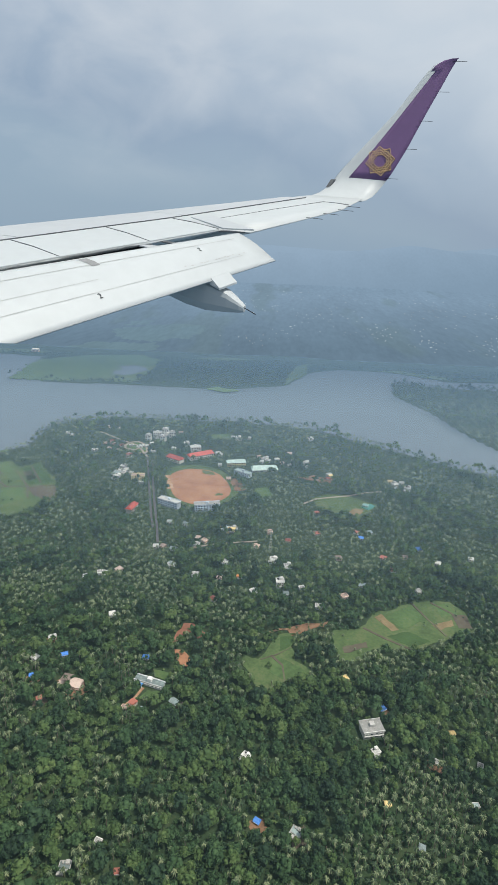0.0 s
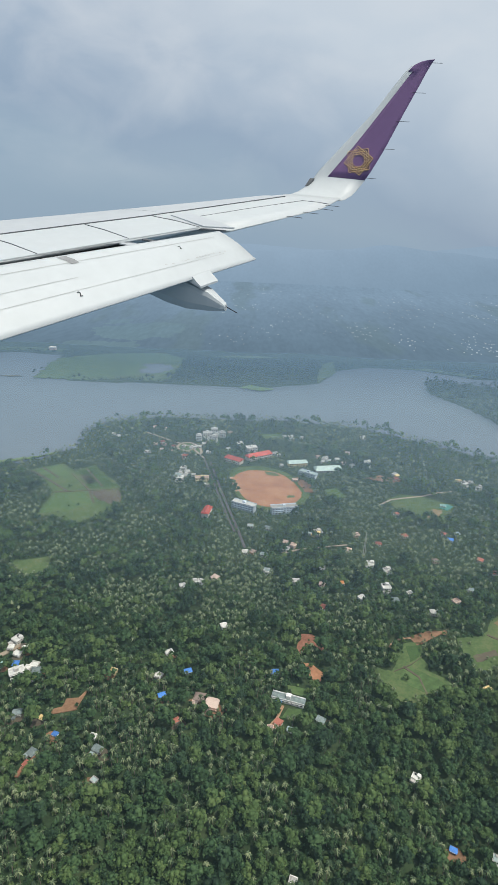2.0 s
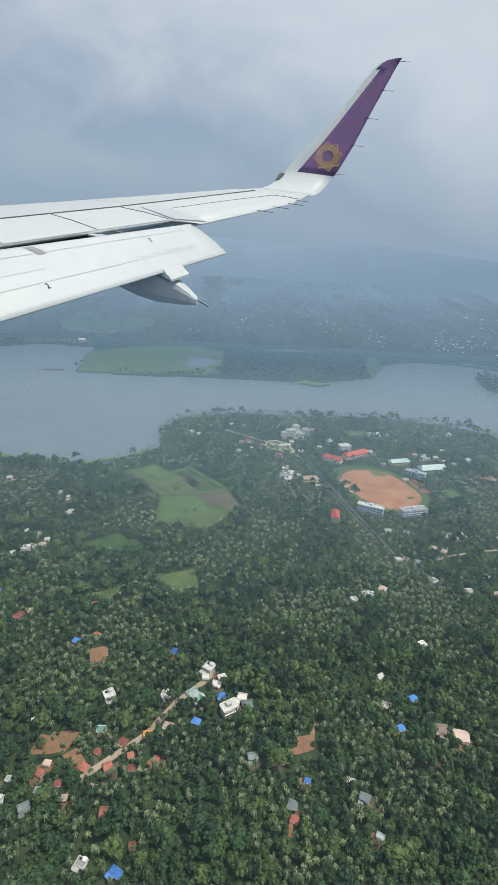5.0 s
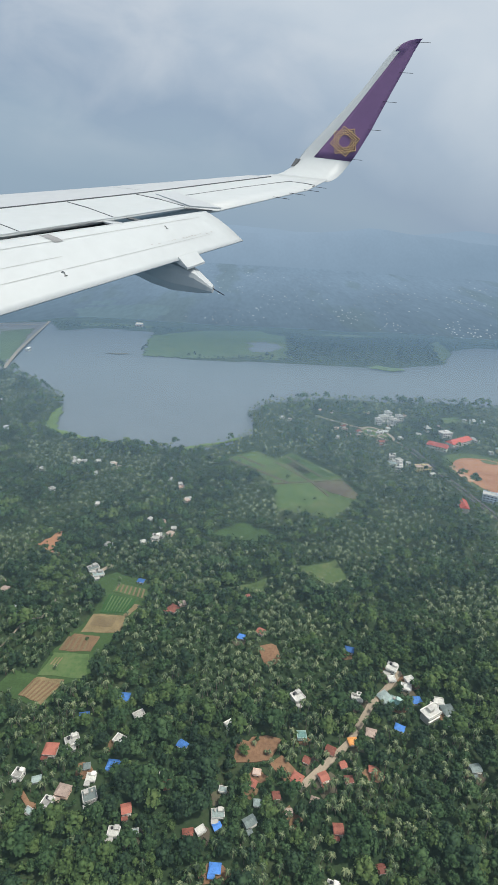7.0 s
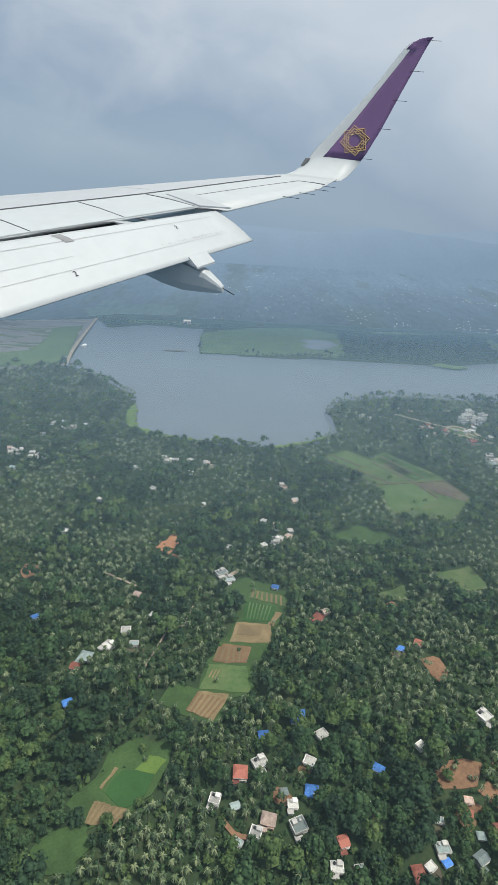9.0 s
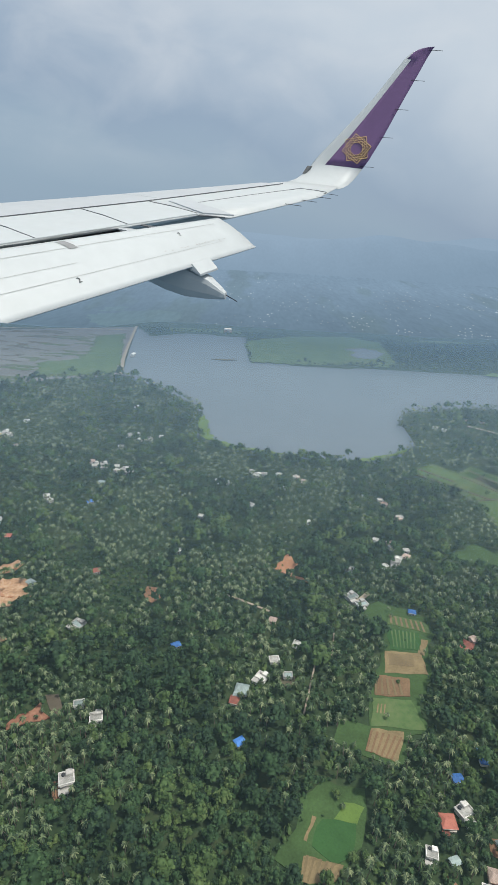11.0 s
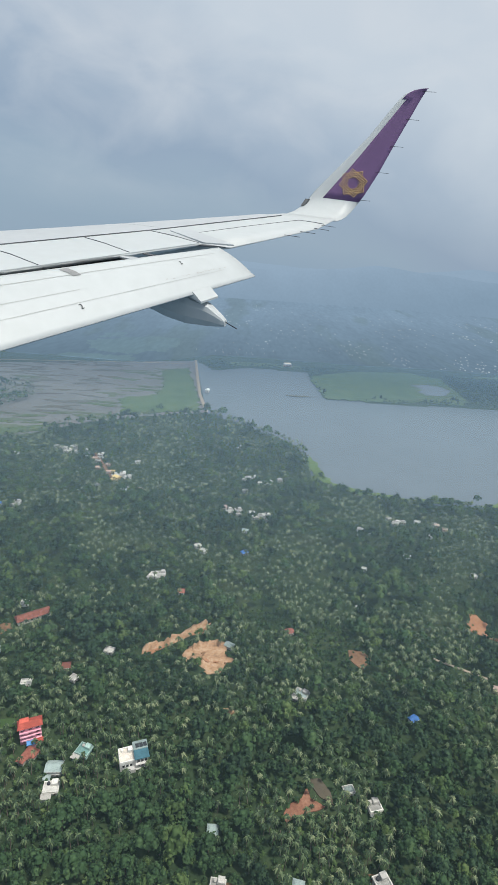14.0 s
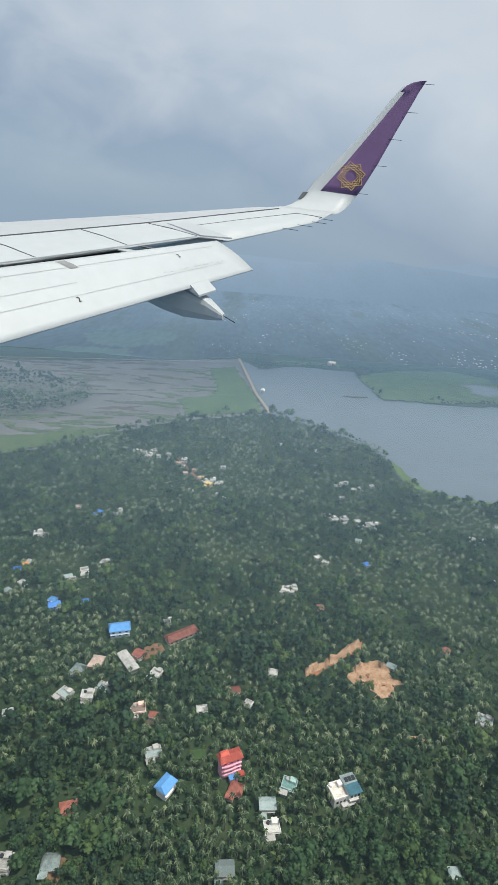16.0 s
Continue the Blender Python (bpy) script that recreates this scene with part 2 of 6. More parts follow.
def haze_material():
    """Haze painted on a half-clear sheet in place of air, denser towards the lake."""
    m = bpy.data.materials.new("painted_haze")
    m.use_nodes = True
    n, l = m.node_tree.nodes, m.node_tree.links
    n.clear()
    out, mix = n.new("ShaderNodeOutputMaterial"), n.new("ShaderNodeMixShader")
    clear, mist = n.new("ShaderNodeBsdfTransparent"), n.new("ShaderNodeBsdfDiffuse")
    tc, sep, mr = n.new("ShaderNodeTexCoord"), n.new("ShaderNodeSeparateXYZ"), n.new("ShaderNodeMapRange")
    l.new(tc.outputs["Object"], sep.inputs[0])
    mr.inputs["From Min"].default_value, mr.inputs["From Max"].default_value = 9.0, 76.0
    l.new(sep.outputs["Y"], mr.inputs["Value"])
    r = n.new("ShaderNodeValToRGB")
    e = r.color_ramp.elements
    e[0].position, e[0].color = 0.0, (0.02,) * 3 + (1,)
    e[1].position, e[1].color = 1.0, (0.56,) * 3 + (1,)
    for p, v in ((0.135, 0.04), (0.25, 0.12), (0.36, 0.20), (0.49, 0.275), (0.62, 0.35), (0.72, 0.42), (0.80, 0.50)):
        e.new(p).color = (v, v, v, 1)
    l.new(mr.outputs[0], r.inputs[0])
    # the painted haze turns darker and bluer over the far shore
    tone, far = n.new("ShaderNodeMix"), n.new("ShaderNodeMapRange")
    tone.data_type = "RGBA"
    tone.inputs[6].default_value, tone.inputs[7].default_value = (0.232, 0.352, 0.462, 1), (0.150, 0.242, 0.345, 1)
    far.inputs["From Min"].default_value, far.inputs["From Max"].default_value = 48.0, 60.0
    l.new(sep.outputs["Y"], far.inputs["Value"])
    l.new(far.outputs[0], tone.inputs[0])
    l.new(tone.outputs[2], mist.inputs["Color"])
    # the sheet is more opaque in the east
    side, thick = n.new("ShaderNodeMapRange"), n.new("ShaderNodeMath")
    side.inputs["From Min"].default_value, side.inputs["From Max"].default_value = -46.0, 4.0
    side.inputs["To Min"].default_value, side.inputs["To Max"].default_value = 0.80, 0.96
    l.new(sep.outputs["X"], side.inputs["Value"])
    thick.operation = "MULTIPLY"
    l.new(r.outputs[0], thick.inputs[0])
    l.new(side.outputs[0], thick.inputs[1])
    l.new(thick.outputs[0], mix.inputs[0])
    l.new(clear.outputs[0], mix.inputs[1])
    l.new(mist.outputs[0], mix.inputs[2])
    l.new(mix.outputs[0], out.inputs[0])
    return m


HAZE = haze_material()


# ---- the lie of the land ----
def ground_z(x, y):
    return -0.833 - 0.0033 * x + 0.0295 * y


PENINSULA = [(4600, 20), (60, 24), (26, 35), (17.6, 38.4), (14.5, 39.8), (11, 42.1), (7.1, 44.7), (3.2, 46.7), (-2.1, 47.4), (-7.9, 47.2), (-14.4, 46.8), (-18.4, 45.2), (-19.8, 42.3),
             (-19.3, 39.2), (-21, 37), (-23.1, 35.6), (-26.4, 35.9), (-29, 36.3), (-31.3, 36.9), (-33.7, 38.7), (-33.3, 41), (-33.9, 43.9), (-36.2, 46.3), (-39.5, 49.5),
             (-41.5, 50.6), (-45.9, 48.9), (-48.4, 47.4), (-51.1, 45.6), (-53.7, 43), (-55.8, 41.2), (-58.5, 38.9), (-64, 36), (-90, 33), (-4600, 30), (-4600, -4600), (4600, -4600)]
SPIT = [(13.6, 61.2), (14.2, 63.6), (16, 64.3), (21, 62.7), (26.4, 62.7), (60, 60), (60, 40), (26, 41.5), (19.4, 43.3), (17.9, 46.3), (16, 53), (13.4, 58)]
FAR_SHORE = [(-44.5, 71), (-42, 66.6), (-38, 69.3), (-31.3, 68.5), (-30.6, 58), (-24.8, 56.8), (-16, 57.6), (-8.2, 57.5), (-4.4, 57.9), (1.6, 60.5), (3.7, 66.3), (8.2, 69.2),
             (14.8, 69), (21.2, 65.5), (27, 66), (60, 66), (4600, 66), (4600, 4600), (-4600, 4600), (-4600, 66), (-70, 62.5), (-58, 65.5)]
SWAMP = [(-41.5, 50.2), (-44.5, 71), (-58, 66.2), (-70, 63.2), (-200, 62), (-200, 30), (-64, 35.5), (-55.8, 40.7), (-48.4, 47)]


def inside(px, py, poly):
    """Which of the points lie in the polygon."""
    px, py = np.asarray(px, float), np.asarray(py, float)
    r = np.zeros(px.shape, bool)
    for (x0, y0), (x1, y1) in zip(poly, poly[1:] + poly[:1]):
        if y0 == y1:
            continue
        c = (y0 > py) != (y1 > py)
        r ^= c & (px < (x1 - x0) * (py - y0) / (y1 - y0) + x0)
    return r


RIM = 76.0      # where the near country falls away to the low plain


def rim(x):
    """The rim lies nearer in the west."""
    if not -100 < x < 80:
        return 69.0 if x < 0 else RIM - 1
    return float(np.interp(x, (-50, -43), (69.0, RIM - 1.0))) + 0.9 * noise.noise(Vector((x * 0.13, 1.5, 0))) + 0.35 * noise.noise(Vector((x * 0.6, 7.5, 0)))


def raw_mesh(name, verts, faces, mat, smooth=False):
    me = bpy.data.meshes.new(name)
    verts = np.asarray(verts, np.float32)
    faces = np.asarray(faces, np.int32)
    k = faces.shape[1]
    me.vertices.add(len(verts))
    me.vertices.foreach_set("co", verts.ravel())
    me.loops.add(faces.size)
    me.loops.foreach_set("vertex_index", faces.ravel())
    me.polygons.add(len(faces))
    me.polygons.foreach_set("loop_start", np.arange(0, faces.size, k, dtype=np.int32))
    if smooth:
        me.polygons.foreach_set("use_smooth", np.ones(len(faces), bool))
    me.materials.append(mat)
    me.update(calc_edges=True)
    me.validate()
    return me


def build_ground():
    xs = np.concatenate([[-4600, -1500, -500, -200, -120], np.arange(-85, 45.1, 0.45), [70, 120, 300, 1000, 4600]])
    ys = np.concatenate([[-4600, -800, -150, -30, 0], np.arange(5, RIM, 0.45), [RIM]])
    P = np.stack(np.meshgrid(xs, ys, indexing="ij"), -1).reshape(-1, 2)
    P[:, 1] = np.minimum(P[:, 1], np.array([rim(x) for x in P[:, 0]]) + (P[:, 1] - 60) * 0.001)
    lake = ~(inside(P[:, 0], P[:, 1], PENINSULA) | inside(P[:, 0], P[:, 1], SPIT) | inside(P[:, 0], P[:, 1], FAR_SHORE))
    z = ground_z(np.clip(P[:, 0], -200, 200), np.clip(P[:, 1], -100, 200)) + np.where(lake, -0.35, 0.0)
    top = np.c_[P, z].reshape(len(xs), len(ys), 3)
    # beyond the rim the same sheet drops to a wide low plain
    low = np.zeros((len(xs), 9, 3))
    for i, x in enumerate(xs):
        a = (i / (len(xs) - 1) - 0.5) * radians(130)
        low[i, 0] = (x, rim(x) + 6, -40)
        for j, (d, zz) in enumerate(((300, -280), (900, -310), (1600, -310), (2300, -300), (3000, -270), (3600, -235), (4200, -190), (4600, -160))):
            low[i, j + 1] = (-22 + d * math.sin(a), d * math.cos(a) if d > 1000 else RIM + d * 0.6, zz)
    V = np.concatenate([top, low], 1)
    nr = V.shape[1]
    idx = np.arange(len(xs) * nr).reshape(len(xs), nr)
    F = np.stack([idx[:-1, :-1], idx[1:, :-1], idx[1:, 1:], idx[:-1, 1:]], -1).reshape(-1, 4)
    me = raw_mesh("ground", V.reshape(-1, 3), F, FLOOR, True)
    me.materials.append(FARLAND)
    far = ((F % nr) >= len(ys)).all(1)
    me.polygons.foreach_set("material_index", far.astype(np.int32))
    tagged(new("ground", me), "dark green undergrowth and soil running to the hazy plain", "ground", kind="structure")


def build_hills():
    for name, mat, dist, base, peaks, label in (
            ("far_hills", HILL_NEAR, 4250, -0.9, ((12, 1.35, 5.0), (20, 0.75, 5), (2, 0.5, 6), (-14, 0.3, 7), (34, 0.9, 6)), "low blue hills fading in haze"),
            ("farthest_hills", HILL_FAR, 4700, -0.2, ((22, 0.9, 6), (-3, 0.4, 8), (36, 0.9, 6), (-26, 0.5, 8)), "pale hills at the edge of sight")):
        verts, faces = [], []
        n = 260
        for i in range(n + 1):
            az = -65 + 130 * i / n
            el = base + sum(h * math.exp(-((az - c) / w) ** 2) for c, h, w in peaks) + 0.16 * noise.noise(Vector((az * 0.35, dist, 0))) + 0.05 * noise.noise(Vector((az * 1.7, dist, 4)))
            top = 13.5 + dist * math.tan(radians(el))
            for d, z in ((dist - 500, -240), (dist - 160, top - 60), (dist, top), (dist + 90, top - 90)):
                verts.append((-22 + d * math.sin(radians(az)), d * math.cos(radians(az)), z))
        for i in range(n):
            for k in range(3):
                a = i * 4 + k
                faces.append((a, a + 4, a + 5, a + 1))
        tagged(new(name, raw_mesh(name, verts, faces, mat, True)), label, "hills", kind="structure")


def sheet(name, outline, mat, label, category, lift=0.012, kind="structure", group=""):
    """A thin field or surface that follows the ground, with a low edge."""
    bm = bmesh.new()
    tops = [bm.verts.new((x, y, ground_z(x, y) + lift)) for x, y in outline]
    bm.faces.new(tops)
    ext = bmesh.ops.extrude_face_region(bm, geom=list(bm.faces))
    for v in ext["geom"]:
        if isinstance(v, bmesh.types.BMVert):
            v.co.z -= 0.03
    bmesh.ops.triangulate(bm, faces=bm.faces)
    bmesh.ops.recalc_face_normals(bm, faces=bm.faces)
    me = bpy.data.meshes.new(name)
    bm.to_mesh(me)
    bm.free()
    me.materials.append(mat)
    return tagged(new(name, me), label, category, group, kind)


def ragged(outline, amount=0.06, step=0.25, seed=1):
    """The outline with more points and a worn, uneven edge."""
    rnd = random.Random(seed)
    res = []
    for (x0, y0), (x1, y1) in zip(outline, outline[1:] + outline[:1]):
        k = max(1, int(math.hypot(x1 - x0, y1 - y0) / step))
        for i in range(k):
            f = i / k
            res.append((x0 + (x1 - x0) * f + rnd.uniform(-amount, amount), y0 + (y1 - y0) * f + rnd.uniform(-amount, amount)))
    return res


build_ground()
build_hills()
sheet("water", [(-41.3, 50.2), (-46, 30), (60, 18), (60, 70), (-20, 74), (-44.6, 71.6)], WATER, "calm grey-blue silty lake water", "lake", -0.06)
sheet("marsh", SWAMP, MARSH, "muddy flooded marsh with brown water and weed", "marsh", -0.02)


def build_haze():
    """Stand-in for the hazy air over the land: one thin painted sheet well below the path, that comes down to the
    treetops at the rim.
    """
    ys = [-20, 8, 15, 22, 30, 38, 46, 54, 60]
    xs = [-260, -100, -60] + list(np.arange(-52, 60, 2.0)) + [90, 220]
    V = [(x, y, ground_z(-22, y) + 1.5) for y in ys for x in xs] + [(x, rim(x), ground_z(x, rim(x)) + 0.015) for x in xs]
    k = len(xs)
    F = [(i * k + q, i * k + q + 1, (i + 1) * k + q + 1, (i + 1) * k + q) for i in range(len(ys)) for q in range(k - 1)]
    tagged(new("haze_sheet", raw_mesh("haze_sheet", V, F, HAZE)), "thin blue-grey sheet painted as haze over the lake country", "haze", kind="structure")


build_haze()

# ---- parts ----
def part(name, bm, mat, parent, label="", smooth=False):
    """One bmesh as one mesh object under its thing."""
    me = bpy.data.meshes.new(name)
    bmesh.ops.recalc_face_normals(bm, faces=bm.faces)
    bm.to_mesh(me)
    bm.free()
    me.materials.append(mat)
    if smooth:
        for p in me.polygons:
            p.use_smooth = True
    ob = new(name, me)
    ob.parent = parent
    return tagged(ob, label)


def box_bm(x0, y0, z0, x1, y1, z1, bevel=0.0, bm=None):
    bm = bm or bmesh.new()
    v = bmesh.ops.create_cube(bm, size=1.0)["verts"]
    for a in v:
        a.co = Vector((x0 if a.co.x < 0 else x1, y0 if a.co.y < 0 else y1, z0 if a.co.z < 0 else z1))
    if bevel:
        bmesh.ops.bevel(bm, geom=list(bm.edges), offset=bevel, segments=1, affect="EDGES")
    return bm


def loft(stations, closed=True, caps=True):
    """A skin through rings of points, all with the same count."""
    bm = bmesh.new()
    rings = [[bm.verts.new(p) for p in s] for s in stations]
    k = len(rings[0])
    for a, b in zip(rings, rings[1:]):
        for i in range(k if closed else k - 1):
            j = (i + 1) % k
            bm.faces.new((a[i], a[j], b[j], b[i]))
    if caps:
        bm.faces.new(rings[0])
        bm.faces.new(rings[-1][::-1])
    return bm


# ---- the wing ----
# Wing axes in true metres: x outboard, y forward, z up, from the passenger's eye. The wing travels with the
# passenger, so as a thing that stands still it hangs far off and large, where the walk hardly shifts it.
WING_SCALE = 200.0
WING_AXES = Matrix(((0.2087, -0.9772, 0.0392), (0.9749, 0.2047, -0.0879), (0.0779, 0.0566, 0.9954)))
wing = new("aircraft_wing")
wing.matrix_basis = Matrix.LocRotScale((-22.3, 5.6, 13.9), WING_AXES.to_quaternion(), (WING_SCALE,) * 3)
tagged(wing, "white airliner wing with lowered flap and purple upturned tip", "wing")


def skin_z(x):
    return -1.4 + 0.1051 * x


def lead_y(x):
    return 5.67 - 0.51 * (x - 6.96) if x < 11.0 else 3.61 - 0.502 * (x - 11.0)


def spar_y(x):
    return 4.86 - 0.424 * (x - 6.0) if x < 8.64 else 3.74 - 0.36 * (x - 8.64)


def spoiler_y(x):
    return 3.80 - 0.458 * (x - 5.58) - 0.055 * max(0.0, 8.0 - x)


def aileron_y(x):
    return 2.16 - 0.29 * (x - 8.21) if x < 11.28 else 1.27 - 0.094 * (x - 11.28)


def airfoil(x, front, back, thick, top=0.0):
    """A closed section: rounded nose, nearly flat upper skin, thin trailing edge."""
    c = front - back
    z = skin_z(x) + top
    pts = []
    for f, up, dn in ((0.0, -0.30, -0.30), (0.015, -0.16, -0.48), (0.05, -0.06, -0.68), (0.12, 0.0, -0.9), (0.3, 0.03, -1.0), (0.55, 0.025, -0.8), (0.8, 0.01, -0.42), (1.0, 0.0, -0.05)):
        pts.append((f, up, dn))
    upper = [(x, front - c * f, z + thick * up) for f, up, dn in pts]
    lower = [(x, front - c * f, z + thick * dn) for f, up, dn in pts[1:]]
    return upper + lower[::-1]


def strip(points, width, lift=0.006, deep=0.012):
    """A narrow raised band along points on the upper skin."""
    bm = bmesh.new()
    prev = None
    for i, p in enumerate(points):
        p = Vector(p)
        q = Vector(points[min(i + 1, len(points) - 1)]) - Vector(points[max(i - 1, 0)])
        side = Vector((-q.y, q.x, 0)).normalized() * width / 2
        ring = [bm.verts.new(p + side + Vector((0, 0, lift))), bm.verts.new(p - side + Vector((0, 0, lift))), bm.verts.new(p - side - Vector((0, 0, deep))), bm.verts.new(p + side - Vector((0, 0, deep)))]
        if prev:
            for a in range(4):
                b = (a + 1) % 4
                bm.faces.new((prev[a], prev[b], ring[b], ring[a]))
        prev = ring
    return bm


def on_skin(x, y, up=0.0):
    return (x, y, skin_z(x) + up)


def skin_patch(points, lift=0.006):
    """A thin plate on the upper skin with the given outline."""
    bm = bmesh.new()
    a = [bm.verts.new(on_skin(x, y, lift)) for x, y in points]
    b = [bm.verts.new(on_skin(x, y, -0.02)) for x, y in points]
    bm.faces.new(a)
    bm.faces.new(b[::-1])
    for i in range(len(a)):
        k = (i + 1) % len(a)
        bm.faces.new((a[i], b[i], b[k], a[k]))
    return bm


FLAP_NOSE = (Vector((4.90, 3.76, -0.885)), Vector((8.03, 2.28, -0.556)))
FLAP_TAIL = (Vector((4.10, 3.30, -1.43)), Vector((7.90, 1.74, -0.895)))


def flap_line(ends, x):
    return ends[0] + (ends[1] - ends[0]) * ((x - ends[0].x) / (ends[1].x - ends[0].x))


def on_flap(x, f, lift=0.0):
    n0, t0 = flap_line(FLAP_NOSE, x), flap_line(FLAP_TAIL, x)
    d = t0 - n0
    up = Vector((0, -d.z, d.y))
    up = (up if up.z > 0 else -up).normalized()
    return n0 + d * f + up * (lift + 0.045 * d.length * (1 - (2 * f - 0.8) ** 2 if 0 <= f <= 0.9 else 0))


def flap_patch(points, lift=0.004):
    bm = bmesh.new()
    bm.faces.new([bm.verts.new(on_flap(x, f, lift)) for x, f in points])
    return bm


def build_wing():
    inner = [airfoil(x, lead_y(x), spoiler_y(x), 0.16 * (lead_y(x) - spoiler_y(x))) for x in (0.6, 2.5, 4.5, 6.5, 8.12)]
    part("inner_wing_panel", loft(inner), PAINT_WHITE, wing, "white painted inner wing skin", True)
    outer = [airfoil(x, lead_y(x), aileron_y(x), 0.13 * (lead_y(x) - aileron_y(x))) for x in (8.12, 9.5, 11.28, 12.5, 13.32)]
    body = part("outer_wing_panel", loft(outer), PAINT_WHITE, wing, "white painted outer wing skin", True)
    # slats: a slightly proud grey nose along the leading edge
    for a, b in ((0.6, 3.4), (3.415, 6.2), (6.215, 9.0), (9.015, 12.5)):
        ring = []
        for i in range(5):
            x = a + (b - a) * i / 4
            f, s, z = lead_y(x) + 0.02, spar_y(x), skin_z(x)
            t = 0.13 * (lead_y(x) - aileron_y(x) if x > 8 else lead_y(x) - spoiler_y(x))
            d = f - s
            ring.append([(x, f, z - 0.2 * t), (x, f - 0.08 * d, z - 0.03 * t), (x, f - 0.3 * d, z + 0.018), (x, f - 0.6 * d, z + 0.028), (x, s, z + 0.022),
                         (x, s, z - 0.03), (x, f - 0.5 * d, z - 0.12), (x, f - 0.06 * d, z - 0.5 * t)])
        part("slat", loft(ring), PAINT_GREY, wing, "light grey leading edge slat")
    part("slat_gap", strip([on_skin(x, spar_y(x) - 0.01) for x in (0.6, 3, 6.0, 8.64, 10.5, 12.7)], 0.017, 0.024), COVE, wing, "dark gap line behind the slats")
    # spoilers, from the slat gap back, with dark joints between them
    cuts = [(0.8, 1.35), (3.1, 3.65), (5.5, 6.03), (6.77, 7.40), (8.06, 8.62)]
    for (a, b), (c, d) in zip(cuts, cuts[1:]):
        rows = []
        for k in range(4):
            f = k / 3
            xb, xf = a + (c - a) * f, b + (d - b) * f
            p, q = Vector((xb, spoiler_y(xb))), Vector((xf, spar_y(xf) - 0.06))
            m = (p + q) / 2
            rows.append([on_skin(q.x, q.y, 0.014), on_skin(m.x, m.y, 0.024), on_skin(p.x, p.y, 0.016), on_skin(p.x, p.y, -0.02), on_skin(q.x, q.y, -0.02)])
        part("spoiler", loft(rows), PAINT_WHITE, wing, "white spoiler panel lying flush")
        part("panel_joint", strip([on_skin(c, spoiler_y(c) + 0.01), on_skin((c + d) / 2 + 0.03, (spoiler_y(c) + spar_y(d)) / 2, 0.01), on_skin(d, spar_y(d) - 0.08)], 0.010, 0.022), COVE, wing)
    part("hinge_band", skin_patch([(8.86, 3.44), (9.25, 3.25), (8.24, 2.17), (8.13, 2.62)], 0.022), PAINT_GREY, wing, "grey band beside the aileron")
    part("aileron_joint", strip([on_skin(8.95, 3.06), on_skin(9.15, 2.98), on_skin(10.6, 2.46), on_skin(12.26, 1.80), on_skin(12.2, 1.45), on_skin(12.05, 1.22)], 0.017, 0.012), COVE, wing, "dark joint round the aileron")
    part("cable_duct", skin_patch([(8.02, 2.66), (8.30, 2.62), (8.22, 2.17), (8.14, 2.19)], -0.004), COVE, wing)
    # dark backing added under the spoilers, in front of the flap: the gap's shade as colour
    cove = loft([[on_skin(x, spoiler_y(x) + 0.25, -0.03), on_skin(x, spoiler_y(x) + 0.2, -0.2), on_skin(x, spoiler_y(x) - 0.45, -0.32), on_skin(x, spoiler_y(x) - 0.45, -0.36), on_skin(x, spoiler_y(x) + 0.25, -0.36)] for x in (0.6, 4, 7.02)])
    part("gap_shade_backing", cove, NEAR_BLACK, wing, "dark backing painted as shade in the gap above the flap")
    # flap: turned down behind the wing
    ring = []
    for x in (1.0, 2.5, 4.1, 5.5, 6.8, 7.6, 7.93):
        up = (on_flap(x, 0.4, 1.0) - on_flap(x, 0.4)).normalized()
        c = (on_flap(x, 1.0) - on_flap(x, 0.0)).length
        ring.append([tuple(on_flap(x, f)) for f in (0.0, 0.06, 0.15, 0.3, 0.45, 0.6, 0.75, 0.9, 1.0)] +
                    [tuple(on_flap(x, 1.0) - up * 0.015), tuple(on_flap(x, 0.5) - up * 0.13 * c), tuple(on_flap(x, 0.12) - up * 0.2 * c), tuple(on_flap(x, 0.02) - up * 0.1 * c)])
    flap = part("flap", loft(ring), PAINT_WHITE, wing, "white lowered trailing edge flap", True)
    for e in flap.data.edges:
        e.use_edge_sharp = False
    bm = loft([[(6.99, 2.14, -0.99), (6.93, 2.0, -1.095), (6.93, 2.0, -1.12), (6.99, 2.18, -1.06)], [(6.66, 2.27, -1.04), (6.60, 2.13, -1.145), (6.60, 2.13, -1.17), (6.66, 2.31, -1.11)]])
    part("flap_tab", bm, PAINT_WHITE, flap, "small white tab on the flap edge")
    for x0, x1, f, w in ((1.0, 7.7, 0.17, 0.006), (1.0, 5.4, 0.46, 0.004), (1.0, 7.5, 0.66, 0.004)):
        part("skin_seam", flap_patch([(x0 + (x1 - x0) * k / 6, f) for k in range(7)] + [(x1 - (x1 - x0) * k / 6, f + w * 1.6) for k in range(7)], 0.003), PAINT_SEAM, flap, "faint grey skin seam")
    rnd = random.Random(4)
    for k in range(22):
        x = 6.5 + k * 0.052
        f, w = 0.60 + rnd.uniform(-0.012, 0.012), rnd.uniform(0.008, 0.03)
        if rnd.random() < 0.8:
            part("worn_mark", flap_patch([(x, f), (x + rnd.uniform(0.02, 0.045), f + rnd.uniform(-0.01, 0.01)), (x + 0.035, f + w), (x + 0.005, f + w)]), CHAFE, flap, "grey scuff mark")
